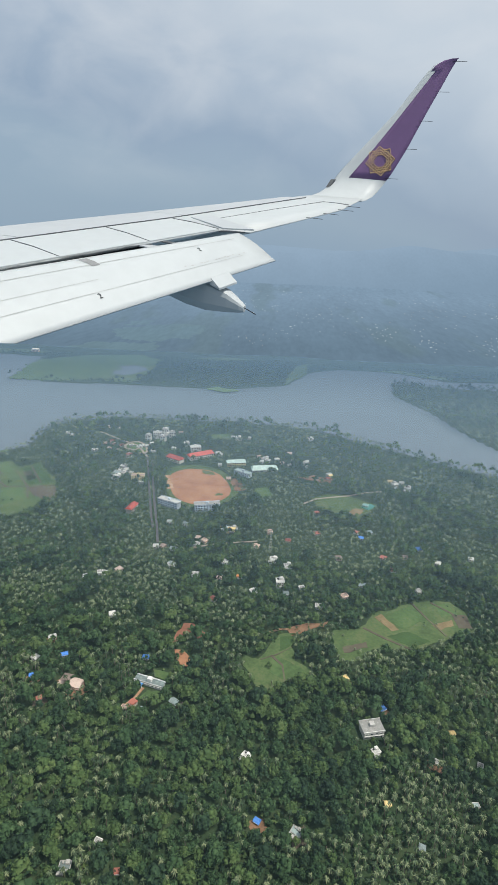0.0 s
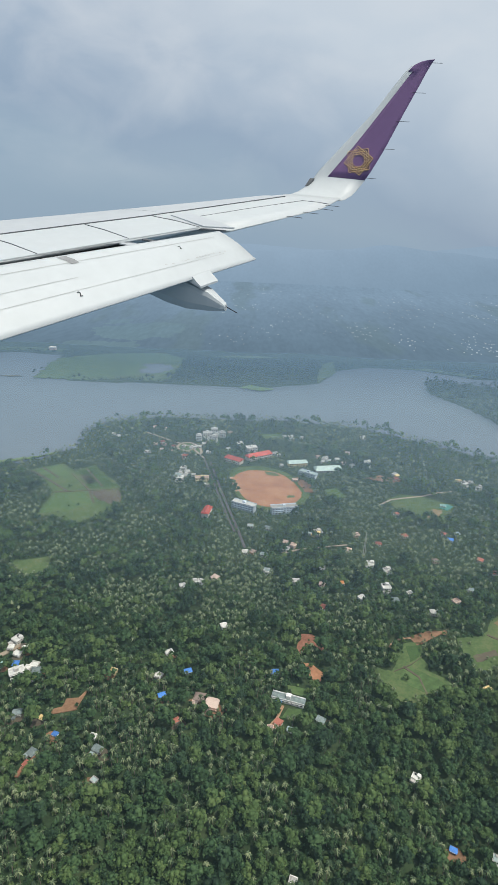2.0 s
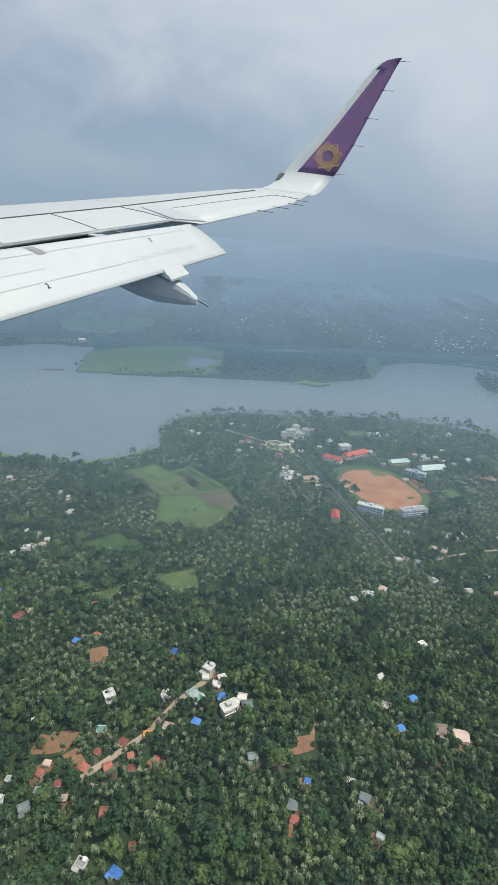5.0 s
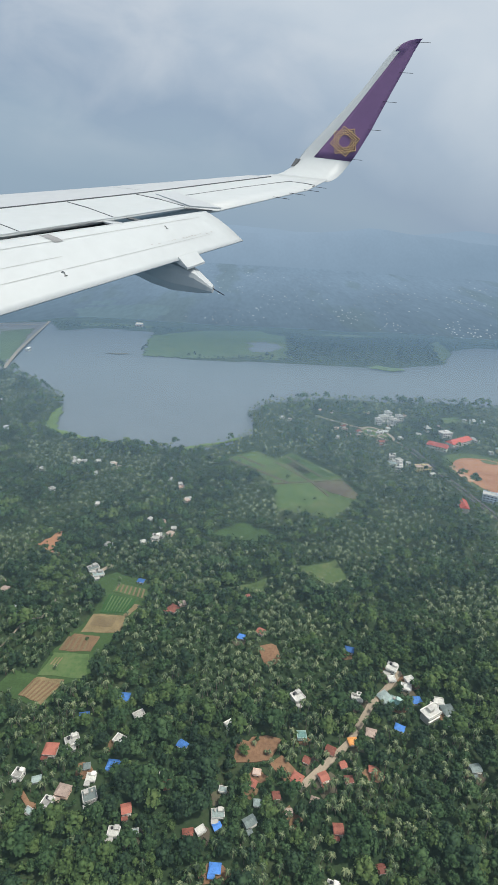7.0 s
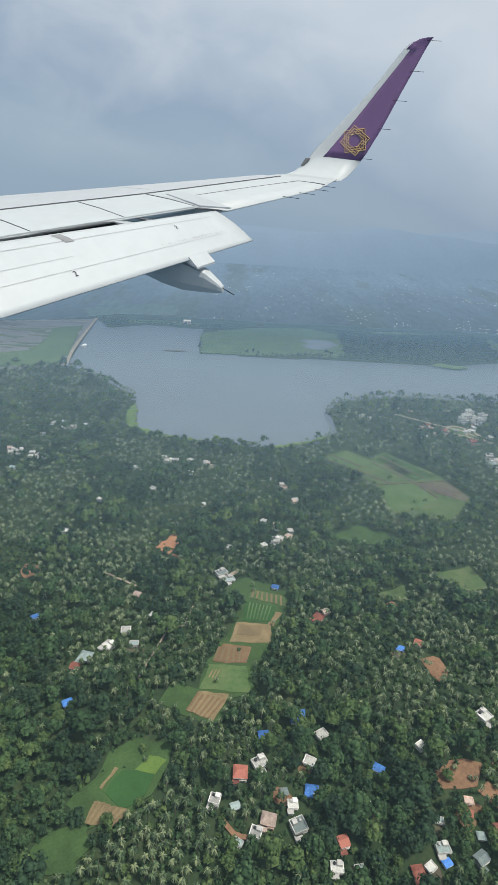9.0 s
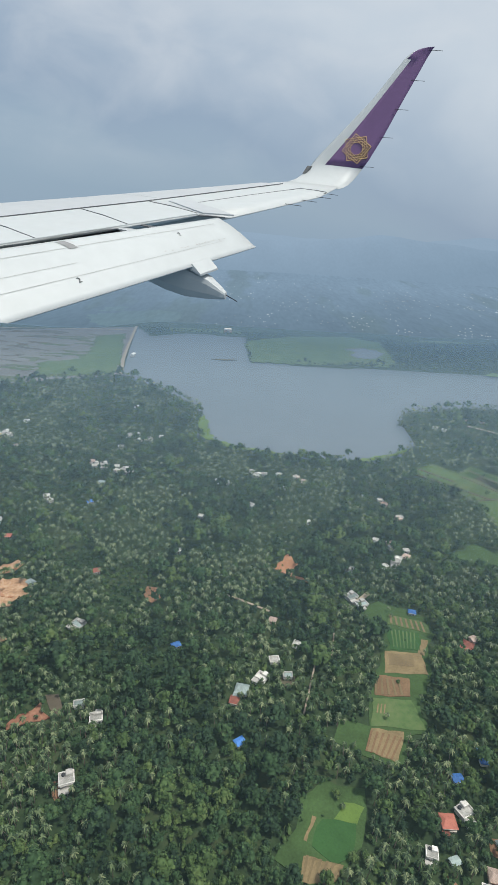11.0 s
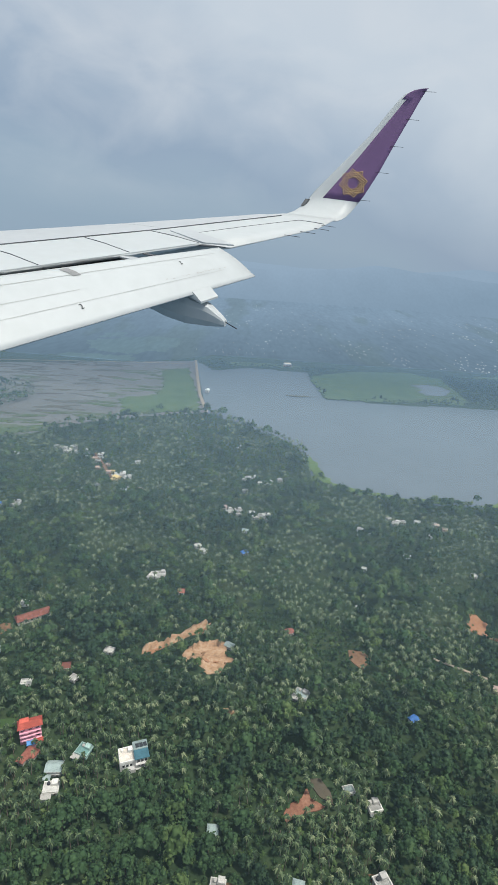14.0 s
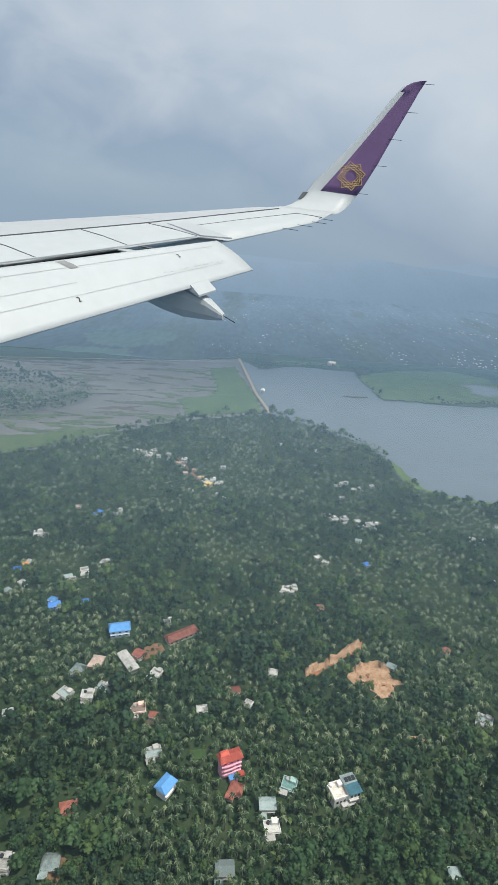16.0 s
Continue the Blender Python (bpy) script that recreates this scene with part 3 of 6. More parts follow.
    for x, f, size in ((5.22, 0.73, 0.095), (6.98, 0.30, 0.085)):
        cu = bpy.data.curves.new("flap_number", "FONT")
        cu.body, cu.size, cu.extrude, cu.align_x, cu.align_y = "2", size, 0.001, "CENTER", "CENTER"
        cu.materials.append(NEAR_BLACK)
        ob = new("flap_number", cu)
        ob.parent = flap
        p = on_flap(x, f, 0.006)
        a, b = (on_flap(x + 0.1, f) - on_flap(x, f)).normalized(), on_flap(x, f - 0.1) - on_flap(x, f)
        nn = a.cross(b).normalized()
        ob.matrix_basis = Matrix.Translation(p) @ Matrix((a, nn.cross(a), nn)).transposed().to_4x4()
        tagged(ob, "dark painted figure")
    part("rub_plate", flap_patch([(5.47, 0.03), (5.58, 0.03), (5.61, 0.13), (5.61, 0.21), (5.51, 0.21), (5.51, 0.13)], 0.006), RUBBED, flap, "grey rub plate on the flap nose")
    # brackets bridging the cove
    for x, w, m in ((6.68, 0.3, PAINT_GREY), (7.02, 0.16, COVE)):
        part("track_plate", strip([on_skin(x, spoiler_y(x) + 0.02, -0.02), on_skin(x + 0.04, spoiler_y(x) - 0.2, -0.05)], w, 0.004), m, wing)
    # flap track fairings: a wedge with flat sides and chamfered edges
    for cx, back, drop, big in ((6.82, 0.0, 0.0, 1.0),):
        rings = []
        for y, bot, topz, w in ((3.9, -1.03, -0.85, 0.06), (3.4, -1.25, -0.85, 0.13), (2.86, -1.365, -0.98, 0.165), (2.65, -1.435, -1.03, 0.165), (2.37, -1.49, -1.09, 0.155), (2.07, -1.485, -1.20, 0.12), (1.90, -1.47, -1.325, 0.085), (1.84, -1.46, -1.375, 0.06)):
            yy, bb, h = 1.84 + (y - 1.84) * big + back, -1.46 + (bot + 1.46) * big + drop, (topz - bot) * big
            rings.append([(cx + w * big * u, yy, bb + h * v) for u, v in ((-0.55, 1.0), (0.55, 1.0), (0.9, 0.9), (1.0, 0.7), (0.95, 0.3), (0.6, 0.04), (0.0, 0.0), (-0.6, 0.04), (-0.95, 0.3), (-1.0, 0.7), (-0.9, 0.9))])
        fair = part("flap_track_fairing", loft(rings), PAINT_WHITE, wing, "white canoe-shaped flap track fairing")
        tip = Vector((cx, 1.85 + back, -1.40 + drop))
        part("static_wick", strip([tip, tip + Vector((0.0, -0.17, -0.07))], 0.009, 0.005, 0.005), NEAR_BLACK, fair, "thin dark static wick")
    # the upturned tip: x, z, front and back of each level
    levels = [(13.3, -0.003, 2.42, 1.08), (13.5, 0.03, 2.32, 1.0), (13.75, 0.10, 2.19, 0.91), (13.95, 0.21, 2.06, 0.82), (14.09, 0.34, 1.94, 0.735), (14.18, 0.46, 1.87, 0.655), (14.24, 0.62, 1.76, 0.56), (14.42, 1.13, 1.34, 0.325), (14.67, 1.89, 0.72, 0.03),
              (14.88, 2.52, 0.31, -0.23), (14.95, 2.75, 0.15, -0.32), (14.985, 2.86, 0.03, -0.375), (15.0, 2.93, -0.12, -0.41), (15.015, 2.965, -0.28, -0.43), (15.02, 2.98, -0.44, -0.455)]
    profile = [(0.0, 0.0), (0.03, 0.5), (0.15, 0.95), (0.4, 1.0), (0.75, 0.5), (1.0, 0.06)]

    def frame_at(i, rows):
        x0, z0 = rows[max(i - 1, 0)][:2]
        x1, z1 = rows[min(i + 1, len(rows) - 1)][:2]
        nx, nz = -(z1 - z0), x1 - x0
        k = math.hypot(nx, nz)
        return nx / k, nz / k

    def face_point(i, rows, q, lift):
        x, z, f, b = rows[i]
        nx, nz = frame_at(i, rows)
        t = min(0.05, 0.10 * (f - b))
        o = (float(np.interp(q, [a for a, _ in profile], [a for _, a in profile])) - 1) * t + lift
        return (x + nx * o, f - (f - b) * q, z + nz * o)

    rings = []
    for i in range(len(levels)):
        x, z, f, b = levels[i]
        nx, nz = frame_at(i, levels)
        t = min(0.05, 0.10 * (f - b))
        back = [(x + nx * (-a - 1) * t, f - (f - b) * q, z + nz * (-a - 1) * t) for q, a in profile[1:]]
        rings.append([face_point(i, levels, q, 0.0) for q, _ in profile] + back[::-1])
    tip = part("winglet", loft(rings), PAINT_WHITE, wing, "white upturned winglet with pale leading edge", True)
    zs, xs, fs, bs = [r[1] for r in levels], [r[0] for r in levels], [r[2] for r in levels], [r[3] for r in levels]
    fine = [(float(np.interp(z, zs, xs)), z, float(np.interp(z, zs, fs)), float(np.interp(z, zs, bs))) for z in (0.44, 0.6, 0.85, 1.13, 1.5, 1.89, 2.2, 2.52, 2.72, 2.722, 2.80, 2.86, 2.93, 2.965, 2.98)]
    rings = []
    for i, (x, z, f, b) in enumerate(fine):
        edge = float(np.interp(z, (0.44, 1.28, 2.72), (1.55, 0.94, 0.0))) if z < 2.721 else f
        q0 = (f - edge) / (f - b)
        qs = [q0 + (1 - q0) * k / 6 for k in range(7)]
        rings.append([face_point(i, fine, q, 0.006) for q in qs] + [face_point(i, fine, q, -0.004) for q in qs[::-1]])
    part("purple_panel", loft(rings), PAINT_PURPLE, tip, "deep purple painted winglet face", True)
    # emblem: interlaced eight-pointed outlines on the inboard face
    ctr, a1 = Vector((14.312, 0.885, 0.83)), Vector((0, -1, 0))
    a2 = Vector((0.33, 0, 0.945)).normalized()
    nrm = Vector((-a2.z, 0, a2.x)).normalized()

    def bar(p, q, width):
        d = (q - p).normalized() * 0.5 * width
        side = Vector((-d.y, d.x))
        bm = bmesh.new()
        ring = [p + side, q + side, q - side, p - side]
        top = [bm.verts.new(ctr + a1 * u.x + a2 * u.y + nrm * 0.010) for u in ring]
        low = [bm.verts.new(ctr + a1 * u.x + a2 * u.y - nrm * 0.03) for u in ring]
        bm.faces.new(top)
        for i in range(4):
            k = (i + 1) % 4
            bm.faces.new((top[i], low[i], low[k], top[k]))
        return bm

    for radius, width in ((0.335, 0.013), (0.272, 0.010), (0.20, 0.011)):
        pts = [Vector((math.cos(0.22 + k * math.pi / 4), math.sin(0.22 + k * math.pi / 4))) * radius for k in range(8)]
        for k in range(8):
            p, q = pts[k], pts[(k + 2) % 8]
            part("emblem_line", bar(p, p + (q - p) * 0.48, width), GOLD, tip, "gold emblem line")
            part("emblem_line", bar(p + (q - p) * 0.52, q, width), GOLD, tip, "gold emblem line")
    # static wicks on the trailing edges
    for z in (0.47, 1.11, 1.70, 2.30, 2.91):
        p = Vector((float(np.interp(z, zs, xs)), float(np.interp(z, zs, bs)), z))
        part("static_wick", strip([p + Vector((0, 0.07, 0)), p + Vector((0, -0.24, 0.0))], 0.007, 0.004, 0.004), NEAR_BLACK, tip, "thin dark static wick")
    for x in (9.9, 10.55, 11.2, 11.8):
        p = Vector(on_skin(x, aileron_y(x), 0.01))
        part("static_wick", strip([p + Vector((0, 0.03, 0)), p + Vector((0.02, -0.26, -0.01))], 0.008, 0.004, 0.004), NEAR_BLACK, body, "thin dark static wick")
    part("tip_lamp", loft([[(13.93, 2.04, 0.20), (13.97, 1.96, 0.22), (14.02, 1.92, 0.22)], [(14.06, 1.955, 0.38), (14.08, 1.88, 0.38), (14.12, 1.84, 0.38)]]), COVE, tip, "dark glazed navigation lamp")


build_wing()

# ---- fields, bare earth, roads ----
FIELDS, MEADOWS, REEDS, BARE = [], [], [], []


def ellipse(cx, cy, rx, ry, turn, k=48):
    c, s = math.cos(turn), math.sin(turn)
    return [(cx + rx * math.cos(a) * c - ry * math.sin(a) * s, cy + rx * math.cos(a) * s + ry * math.sin(a) * c) for a in [i * 2 * math.pi / k for i in range(k)]]


def field(name, outline, mat, label, category="field", worn=0.09, lift=0.03):
    FIELDS.append(outline)
    if mat in (GRASS, CROP, EARTH) or name == "earth_patch":
        MEADOWS.append(outline)
    if name == "earth_patch":
        BARE.append(outline)
    return sheet(name, ragged(outline, worn, 0.3, len(FIELDS)), mat, label, category, lift)


field("meadow", [(-31.2, 66.5), (-26.2, 70.2), (-18.8, 72), (-15.2, 69.5), (-15.5, 61), (-16.5, 58.3), (-20.5, 58.6), (-23.9, 57.6), (-30.4, 57.4), (-30.7, 61.2)], LUSH, "bright green flat meadow on the far shore", "meadow", 0.3)
sheet("meadow", ragged([(-23.2, 58.6), (-19.8, 60.5), (-20.2, 65.5), (-18, 67), (-15.6, 66), (-15.8, 59), (-19, 58.8)], 0.3, 0.8, 4), GRASS, "drier olive grass round the far pond", "meadow", 0.034)
field("meadow", [(-45, 67), (-43.2, 58), (-41.8, 50.8), (-48, 49), (-49.3, 53), (-46.6, 55), (-46, 57.4), (-47.6, 64.5)], LUSH, "green marsh meadow beside the causeway", "meadow", 0.3)
field("meadow", [(-21, 34.6), (-19.3, 35.9), (-18, 34.8), (-16.9, 35.8), (-14.4, 32.9), (-13.5, 30.6), (-13.9, 29.9), (-15.4, 28.1), (-18.2, 28.7), (-18.3, 31.4), (-19.4, 33.1)], GRASS, "green paddy field among palm groves", "field")
for outline, mat, words in (([(-20.7, 34.5), (-19.3, 35.6), (-18.1, 34.2), (-19.2, 33.3)], LUSH, "bright green plot in the paddy field"), ([(-17.7, 34.6), (-16.9, 35.5), (-14.6, 32.9), (-16, 32.2)], CROP, "darker green plot in the paddy field"),
                            ([(-18.1, 31.3), (-16.3, 31.7), (-15.4, 30.3), (-16.6, 29.2), (-18.1, 28.9)], LUSH, "bright green plot in the paddy field"), ([(-17.5, 34.1), (-16.9, 34.4), (-16, 33.2), (-16.4, 32.8)], WEED, "grey-brown wet plot in the paddy field"),
                            ([(-18.8, 33), (-17.9, 34), (-16.6, 32.2), (-17.3, 31.8)], GRASS, "dry grassy plot in the paddy field")):
    sheet("crop_field", ragged(outline, 0.07, 0.3, 5), mat, words, "field", 0.036)
for line in (((-21, 34.5), (-19.1, 33.1), (-17.4, 31.7)), ((-18, 34.3), (-16.9, 33), (-16.1, 32)), ((-16.1, 32), (-15.3, 30.4)), ((-18.3, 31.5), (-14.2, 32.4)), ((-20.3, 35), (-18.7, 33.6)), ((-17.3, 35.2), (-15.4, 32.6))):
    left = [(x - 0.035, y - 0.05) for x, y in line]
    sheet("field_bank", left + [(x + 0.035, y + 0.05) for x, y in line[::-1]], WEED, "dark earth bank between plots", "field bank", 0.05)
field("fallow_field", [(-16, 31.9), (-14.2, 32.3), (-13.6, 30.6), (-13.9, 30.2), (-15.3, 30.9)], WEED, "brown fallow plot in the green field", "field", 0.05, 0.042)
field("meadow", [(3.73, 20.15), (4.85, 20.37), (5.82, 21.55), (6.67, 21.98), (7.74, 22.56), (9.72, 22.89), (10.3, 22.1), (10.2, 20.9), (9.58, 20.56), (8.27, 19.83), (7.16, 19.34), (6.03, 19.22), (5.48, 19.26), (4.8, 18.55), (3.98, 18.47), (3.67, 19.17)], GRASS, "bright green clearing ringed by trees", "meadow")
for outline, mat, words in (([(5.77, 21.32), (6.13, 21.58), (6.78, 20.57), (6.46, 20.44)], STRAW, "pale straw plot in the meadow"), ([(8.45, 21.06), (9.39, 21.48), (9.43, 21.17), (8.62, 20.7)], STRAW, "pale furrowed plot in the meadow"),
                            ([(4.09, 19.21), (5.14, 19.61), (5.22, 19.33), (4.17, 18.85)], WEED, "worn olive strip in the meadow"), ([(9.5, 21.9), (10.2, 21.9), (10.2, 21.0), (9.6, 21.0)], WEED, "brown fallow corner of the meadow"),
                            ([(6.3, 21.4), (7.6, 22.3), (8.2, 21.4), (7.0, 20.6)], LUSH, "lush green plot in the meadow"), ([(6.2, 20.1), (7.2, 20.5), (8.1, 19.95), (7.1, 19.5)], CROP, "darker green plot in the meadow"),
                            ([(8.85, 22.5), (9.6, 22.7), (9.8, 22.0), (9.0, 21.6)], LUSH, "lush green plot in the meadow")):
    sheet("crop_plot", ragged(outline, 0.04, 0.2, len(words)), mat, words, "field", 0.036)
for line in (((5.17, 20.51), (6.1, 19.9), (7.16, 19.34)), ((7.74, 22.56), (8.3, 21.4), (8.88, 20.38)), ((8.71, 22.67), (9.78, 21.75)), ((0.58, 18.13), (1.3, 18.5), (1.91, 18.99)), ((1.0, 18.4), (1.5, 17.9), (1.6, 17.1))):
    sheet("field_bank", [(x - 0.03, y - 0.04) for x, y in line] + [(x + 0.03, y + 0.04) for x, y in line[::-1]], WEED, "low earth bank between plots", "field bank", 0.046)
field("meadow", [(-0.23, 18.31), (0.58, 18.13), (1.32, 19.7), (2.05, 19.88), (1.91, 18.99), (2.07, 18.28), (2.74, 17.66), (2.44, 17.22), (1.59, 17.06), (0.93, 16.52), (0.43, 16.78), (-0.09, 17.71)], GRASS, "green clearing between palm groves", "meadow")
sheet("crop_plot", ragged([(0.65, 17.7), (1.3, 18.4), (2.2, 17.9), (2.5, 17.5), (1.5, 17.15)], 0.05, 0.2, 9), LUSH, "bright green plot in the clearing", "field", 0.036)
sheet("crop_plot", ragged([(1.4, 19.5), (2.0, 19.7), (1.85, 19.0), (1.4, 18.7)], 0.05, 0.2, 8), CROP, "dark green plot in the clearing", "field", 0.036)
field("earth_patch", [(1.7, 20.15), (2.09, 20.44), (3.59, 20.72), (3.41, 20.43), (2.5, 20.13), (1.96, 19.67)], EARTH, "bare red-brown earth above the clearing", "bare earth", 0.08)
field("earth_patch", [(-36.45, 17.23), (-36.25, 17.57), (-35.9, 17.8), (-35.85, 18.13), (-35.74, 17.8), (-35.36, 17.58), (-35.5, 17.44), (-35.87, 17.42), (-36.33, 17.17)], RED_SOIL, "bare red earth beside a slope", "bare earth", 0.06)
field("earth_slope", [(-35.78, 18.32), (-35.36, 18.3), (-35.11, 17.98), (-35.18, 17.69), (-35.48, 17.82)], WEED, "dark bare slope above red earth", "bare earth", 0.06)
field("earth_patch", [(-38.21, 20.45), (-37.93, 20.49), (-37.81, 20.32), (-38.04, 20.17)], QUARRY, "small pale earth cut", "bare earth", 0.05)
field("earth_patch", [(-33.81, 23.3), (-33.41, 23.27), (-33.05, 22.89), (-33.4, 22.42), (-33.71, 22.52)], EARTH, "bare brown earth below a plantation", "bare earth", 0.12)
field("earth_patch", [(-19.97, 15.88), (-19.38, 16.02), (-18.71, 15.92), (-18.91, 15.34), (-19.32, 15.11), (-19.94, 15.14)], EARTH, "trodden brown earth under sparse palms", "bare earth", 0.15)
field("earth_patch", [(-19.22, 19.41), (-18.56, 19.62), (-18.42, 19.11), (-19.05, 18.64)], EARTH, "trodden brown earth under sparse palms", "bare earth", 0.15)
field("meadow", [(3.37, 32.79), (4.38, 33.6), (5.71, 33.57), (6.71, 32.97), (7.56, 32.55), (7.28, 31.7), (6.13, 30.5), (5.18, 30.4), (4.3, 31.24), (3.61, 31.65)], GRASS, "grassy clearing with bare earth", "meadow")
sheet("court", [(6.5, 32.01), (7.14, 32.51), (7.48, 32.21), (6.94, 31.64)], POND_NET, "teal netted court in the clearing", "court", 0.06)
sheet("earth_patch", ragged([(5.43, 31.04), (6.1, 31.74), (6.63, 31.63), (6.17, 30.65), (5.49, 30.44)], 0.07, 0.25, 6), STRAW, "bare ochre earth in the clearing", "bare earth", 0.045)
field("earth_patch", [(2.34, 35.98), (3.58, 36.41), (4.92, 35.95), (4.6, 35.31), (3.56, 35.4)], EARTH, "bare brown plot between houses", "bare earth", 0.1)
for outline in ([(-0.57, 33.8), (0.23, 34.07), (0.77, 33.04), (0.03, 32.45), (-0.58, 32.9)], [(-5.02, 43.49), (-3.3, 44.02), (-3.22, 42.86), (-4.8, 42.49)]):
    field("lawn", outline, LUSH, "green lawn among school trees", "lawn", 0.1)
field("crop_field", [(-26, 22.6), (-25.1, 23.2), (-23.4, 22.4), (-23.5, 21.6), (-24, 20.5), (-24.1, 19.7), (-24.8, 18.8), (-24.8, 17.7), (-25.4, 17.6), (-25.8, 16.7), (-26.8, 16.9), (-27.6, 17.3), (-27.2, 18), (-26.5, 17.9), (-26.2, 19), (-25.8, 19.8), (-25.5, 20.8), (-25.3, 21.7)], CROP, "strip of grassy fields between the groves", "field", 0.08, 0.022)
for outline, mat, words in (([(-24.9, 22.5), (-23.6, 22.2), (-23.6, 21.6), (-25, 22)], GRASS, "furrowed dry green plot"), ([(-25.1, 21.8), (-24, 21.6), (-24.2, 20.8), (-25.2, 20.8)], CROP_DARK, "dark green row crop plot"),
                            ([(-24, 21.3), (-23.8, 21.3), (-24.1, 20.6), (-24.3, 20.7)], STRAW, "narrow ochre stubble plot"), ([(-25.4, 20.7), (-24.2, 20.7), (-24.2, 19.8), (-25.6, 19.8)], STRAW, "dry stubble plot round tilled soil"),
                            ([(-25.8, 19.7), (-24.9, 19.6), (-25, 18.9), (-26.1, 18.9)], TILLED, "brown tilled plot with furrows"), ([(-26.2, 18.8), (-25, 18.8), (-24.9, 17.8), (-26.4, 17.85)], LUSH, "light green crop plot"),
                            ([(-26.4, 17.8), (-25.5, 17.7), (-25.9, 16.8), (-26.7, 17.1)], STRAW, "ochre stubble plot with furrows")):
    sheet("crop_plot", ragged(outline, 0.03, 0.2, len(words)), mat, words, "field", 0.036)
sheet("tilled_plot", ragged([(-25.3, 20.6), (-24.5, 20.6), (-24.6, 20.1), (-25.4, 20.1)], 0.03, 0.2, 3), FURROW, "dark freshly tilled soil", "field", 0.042)
field("crop_field", [(-28.6, 15.7), (-27.9, 16.2), (-26.9, 16.1), (-26.9, 15.6), (-27.2, 14.7), (-27.7, 14.3), (-28.6, 13.9), (-29.3, 14.3), (-28.7, 15.1)], CROP, "green crop fields in low ground", "field")
for outline, mat, words in (([(-28.4, 14.7), (-28.1, 15.3), (-27.3, 15.2), (-27.5, 14.5), (-27.9, 14.3)], CROP_DARK, "dark green dense crop plot"), ([(-27.8, 15.3), (-27.5, 15.7), (-27, 15.6), (-27.3, 15.2)], LIME, "bright yellow-green crop plot"),
                            ([(-28.56, 14.5), (-27.69, 14.31), (-28.03, 13.93), (-28.7, 13.99)], STRAW, "ochre stubble plot with furrows"), ([(-28.29, 15.36), (-28.2, 15.29), (-28.51, 14.77), (-28.59, 14.78)], STRAW, "bare earth strip beside the crop")):
    sheet("crop_plot", ragged(outline, 0.03, 0.2, len(words)), mat, words, "field", 0.042)
field("crop_field", [(-29.76, 13.48), (-28.41, 14.14), (-28.59, 12.95), (-29.53, 12.91)], CROP, "dark green plot under the palms", "field", 0.16)
field("crop_field", [(-21.5, 26.2), (-19.9, 27.5), (-18.3, 26.4), (-19.1, 25.8)], CROP, "small green field among palms", "field")
field("meadow", [(-17.6, 24), (-15.8, 24.7), (-15.5, 23.3), (-16.5, 23)], GRASS, "grassy clearing with dry patches", "meadow")
field("earth_patch", [(-29.28, 24.84), (-28.16, 26.0), (-27.96, 25.55), (-28.23, 24.65), (-27.72, 24.0), (-28.46, 24.49)], LATERITE, "bare red earth clearing", "bare earth", 0.2)
field("quarry", [(-39.77, 22.47), (-39.03, 23.12), (-38.7, 23.31), (-38.42, 23.1), (-38.19, 22.65), (-37.94, 22.54), (-38.41, 21.89), (-38.64, 21.66), (-38.87, 21.72), (-38.92, 22.04), (-39.35, 22.5), (-39.63, 22.17)], QUARRY, "pale orange quarried earth", "quarry", 0.14)
field("earth_bank", [(-41, 22.6), (-39.8, 23.6), (-38.9, 24.3), (-39.1, 23.8), (-40.1, 23.2), (-40.7, 22.6)], LATERITE, "cut red earth bank", "bare earth")
field("earth_patch", [(-3.3, 18.7), (-3.05, 19.96), (-2.6, 19.91), (-1.97, 19.36), (-2.3, 19.13), (-2.7, 19.49), (-3.05, 18.9)], RED_SOIL, "bare red earth track in a clearing", "bare earth", 0.07)
field("earth_patch", [(-3.15, 18.3), (-2.79, 18.35), (-2.24, 17.84), (-2.47, 17.48), (-2.73, 17.45)], LATERITE, "bare red earth clearing", "bare earth", 0.07)
field("earth_patch", [(-12.2, 15.6), (-11.1, 16.4), (-11.1, 15.3), (-11.9, 15.1)], EARTH, "bare brown earth under sparse palms", "bare earth", 0.26)


def road(name, line, width, mat, label, category="road", lift=0.05):
    left, right = [], []
    for i, (x, y) in enumerate(line):
        x0, y0 = line[max(i - 1, 0)]
        x1, y1 = line[min(i + 1, len(line) - 1)]
        d = math.hypot(x1 - x0, y1 - y0)
        nx, ny = -(y1 - y0) / d * width / 2, (x1 - x0) / d * width / 2
        left.append((x + nx, y + ny))
        right.append((x - nx, y - ny))
    FIELDS.append(left + right[::-1])
    return sheet(name, left + right[::-1], mat, label, category, lift)


def smooth_loop(points, k=4):
    """A closed curve through the points."""
    n, res = len(points), []
    for i in range(n):
        a, b, c, d = (Vector(points[(i + j) % n]) for j in (-1, 0, 1, 2))
        for q in range(k):
            t = q / k
            p = 0.5 * (2 * b + (c - a) * t + (2 * a - 5 * b + 4 * c - d) * t * t + (3 * b - a - 3 * c + d) * t ** 3)
            res.append((p.x, p.y))
    return res


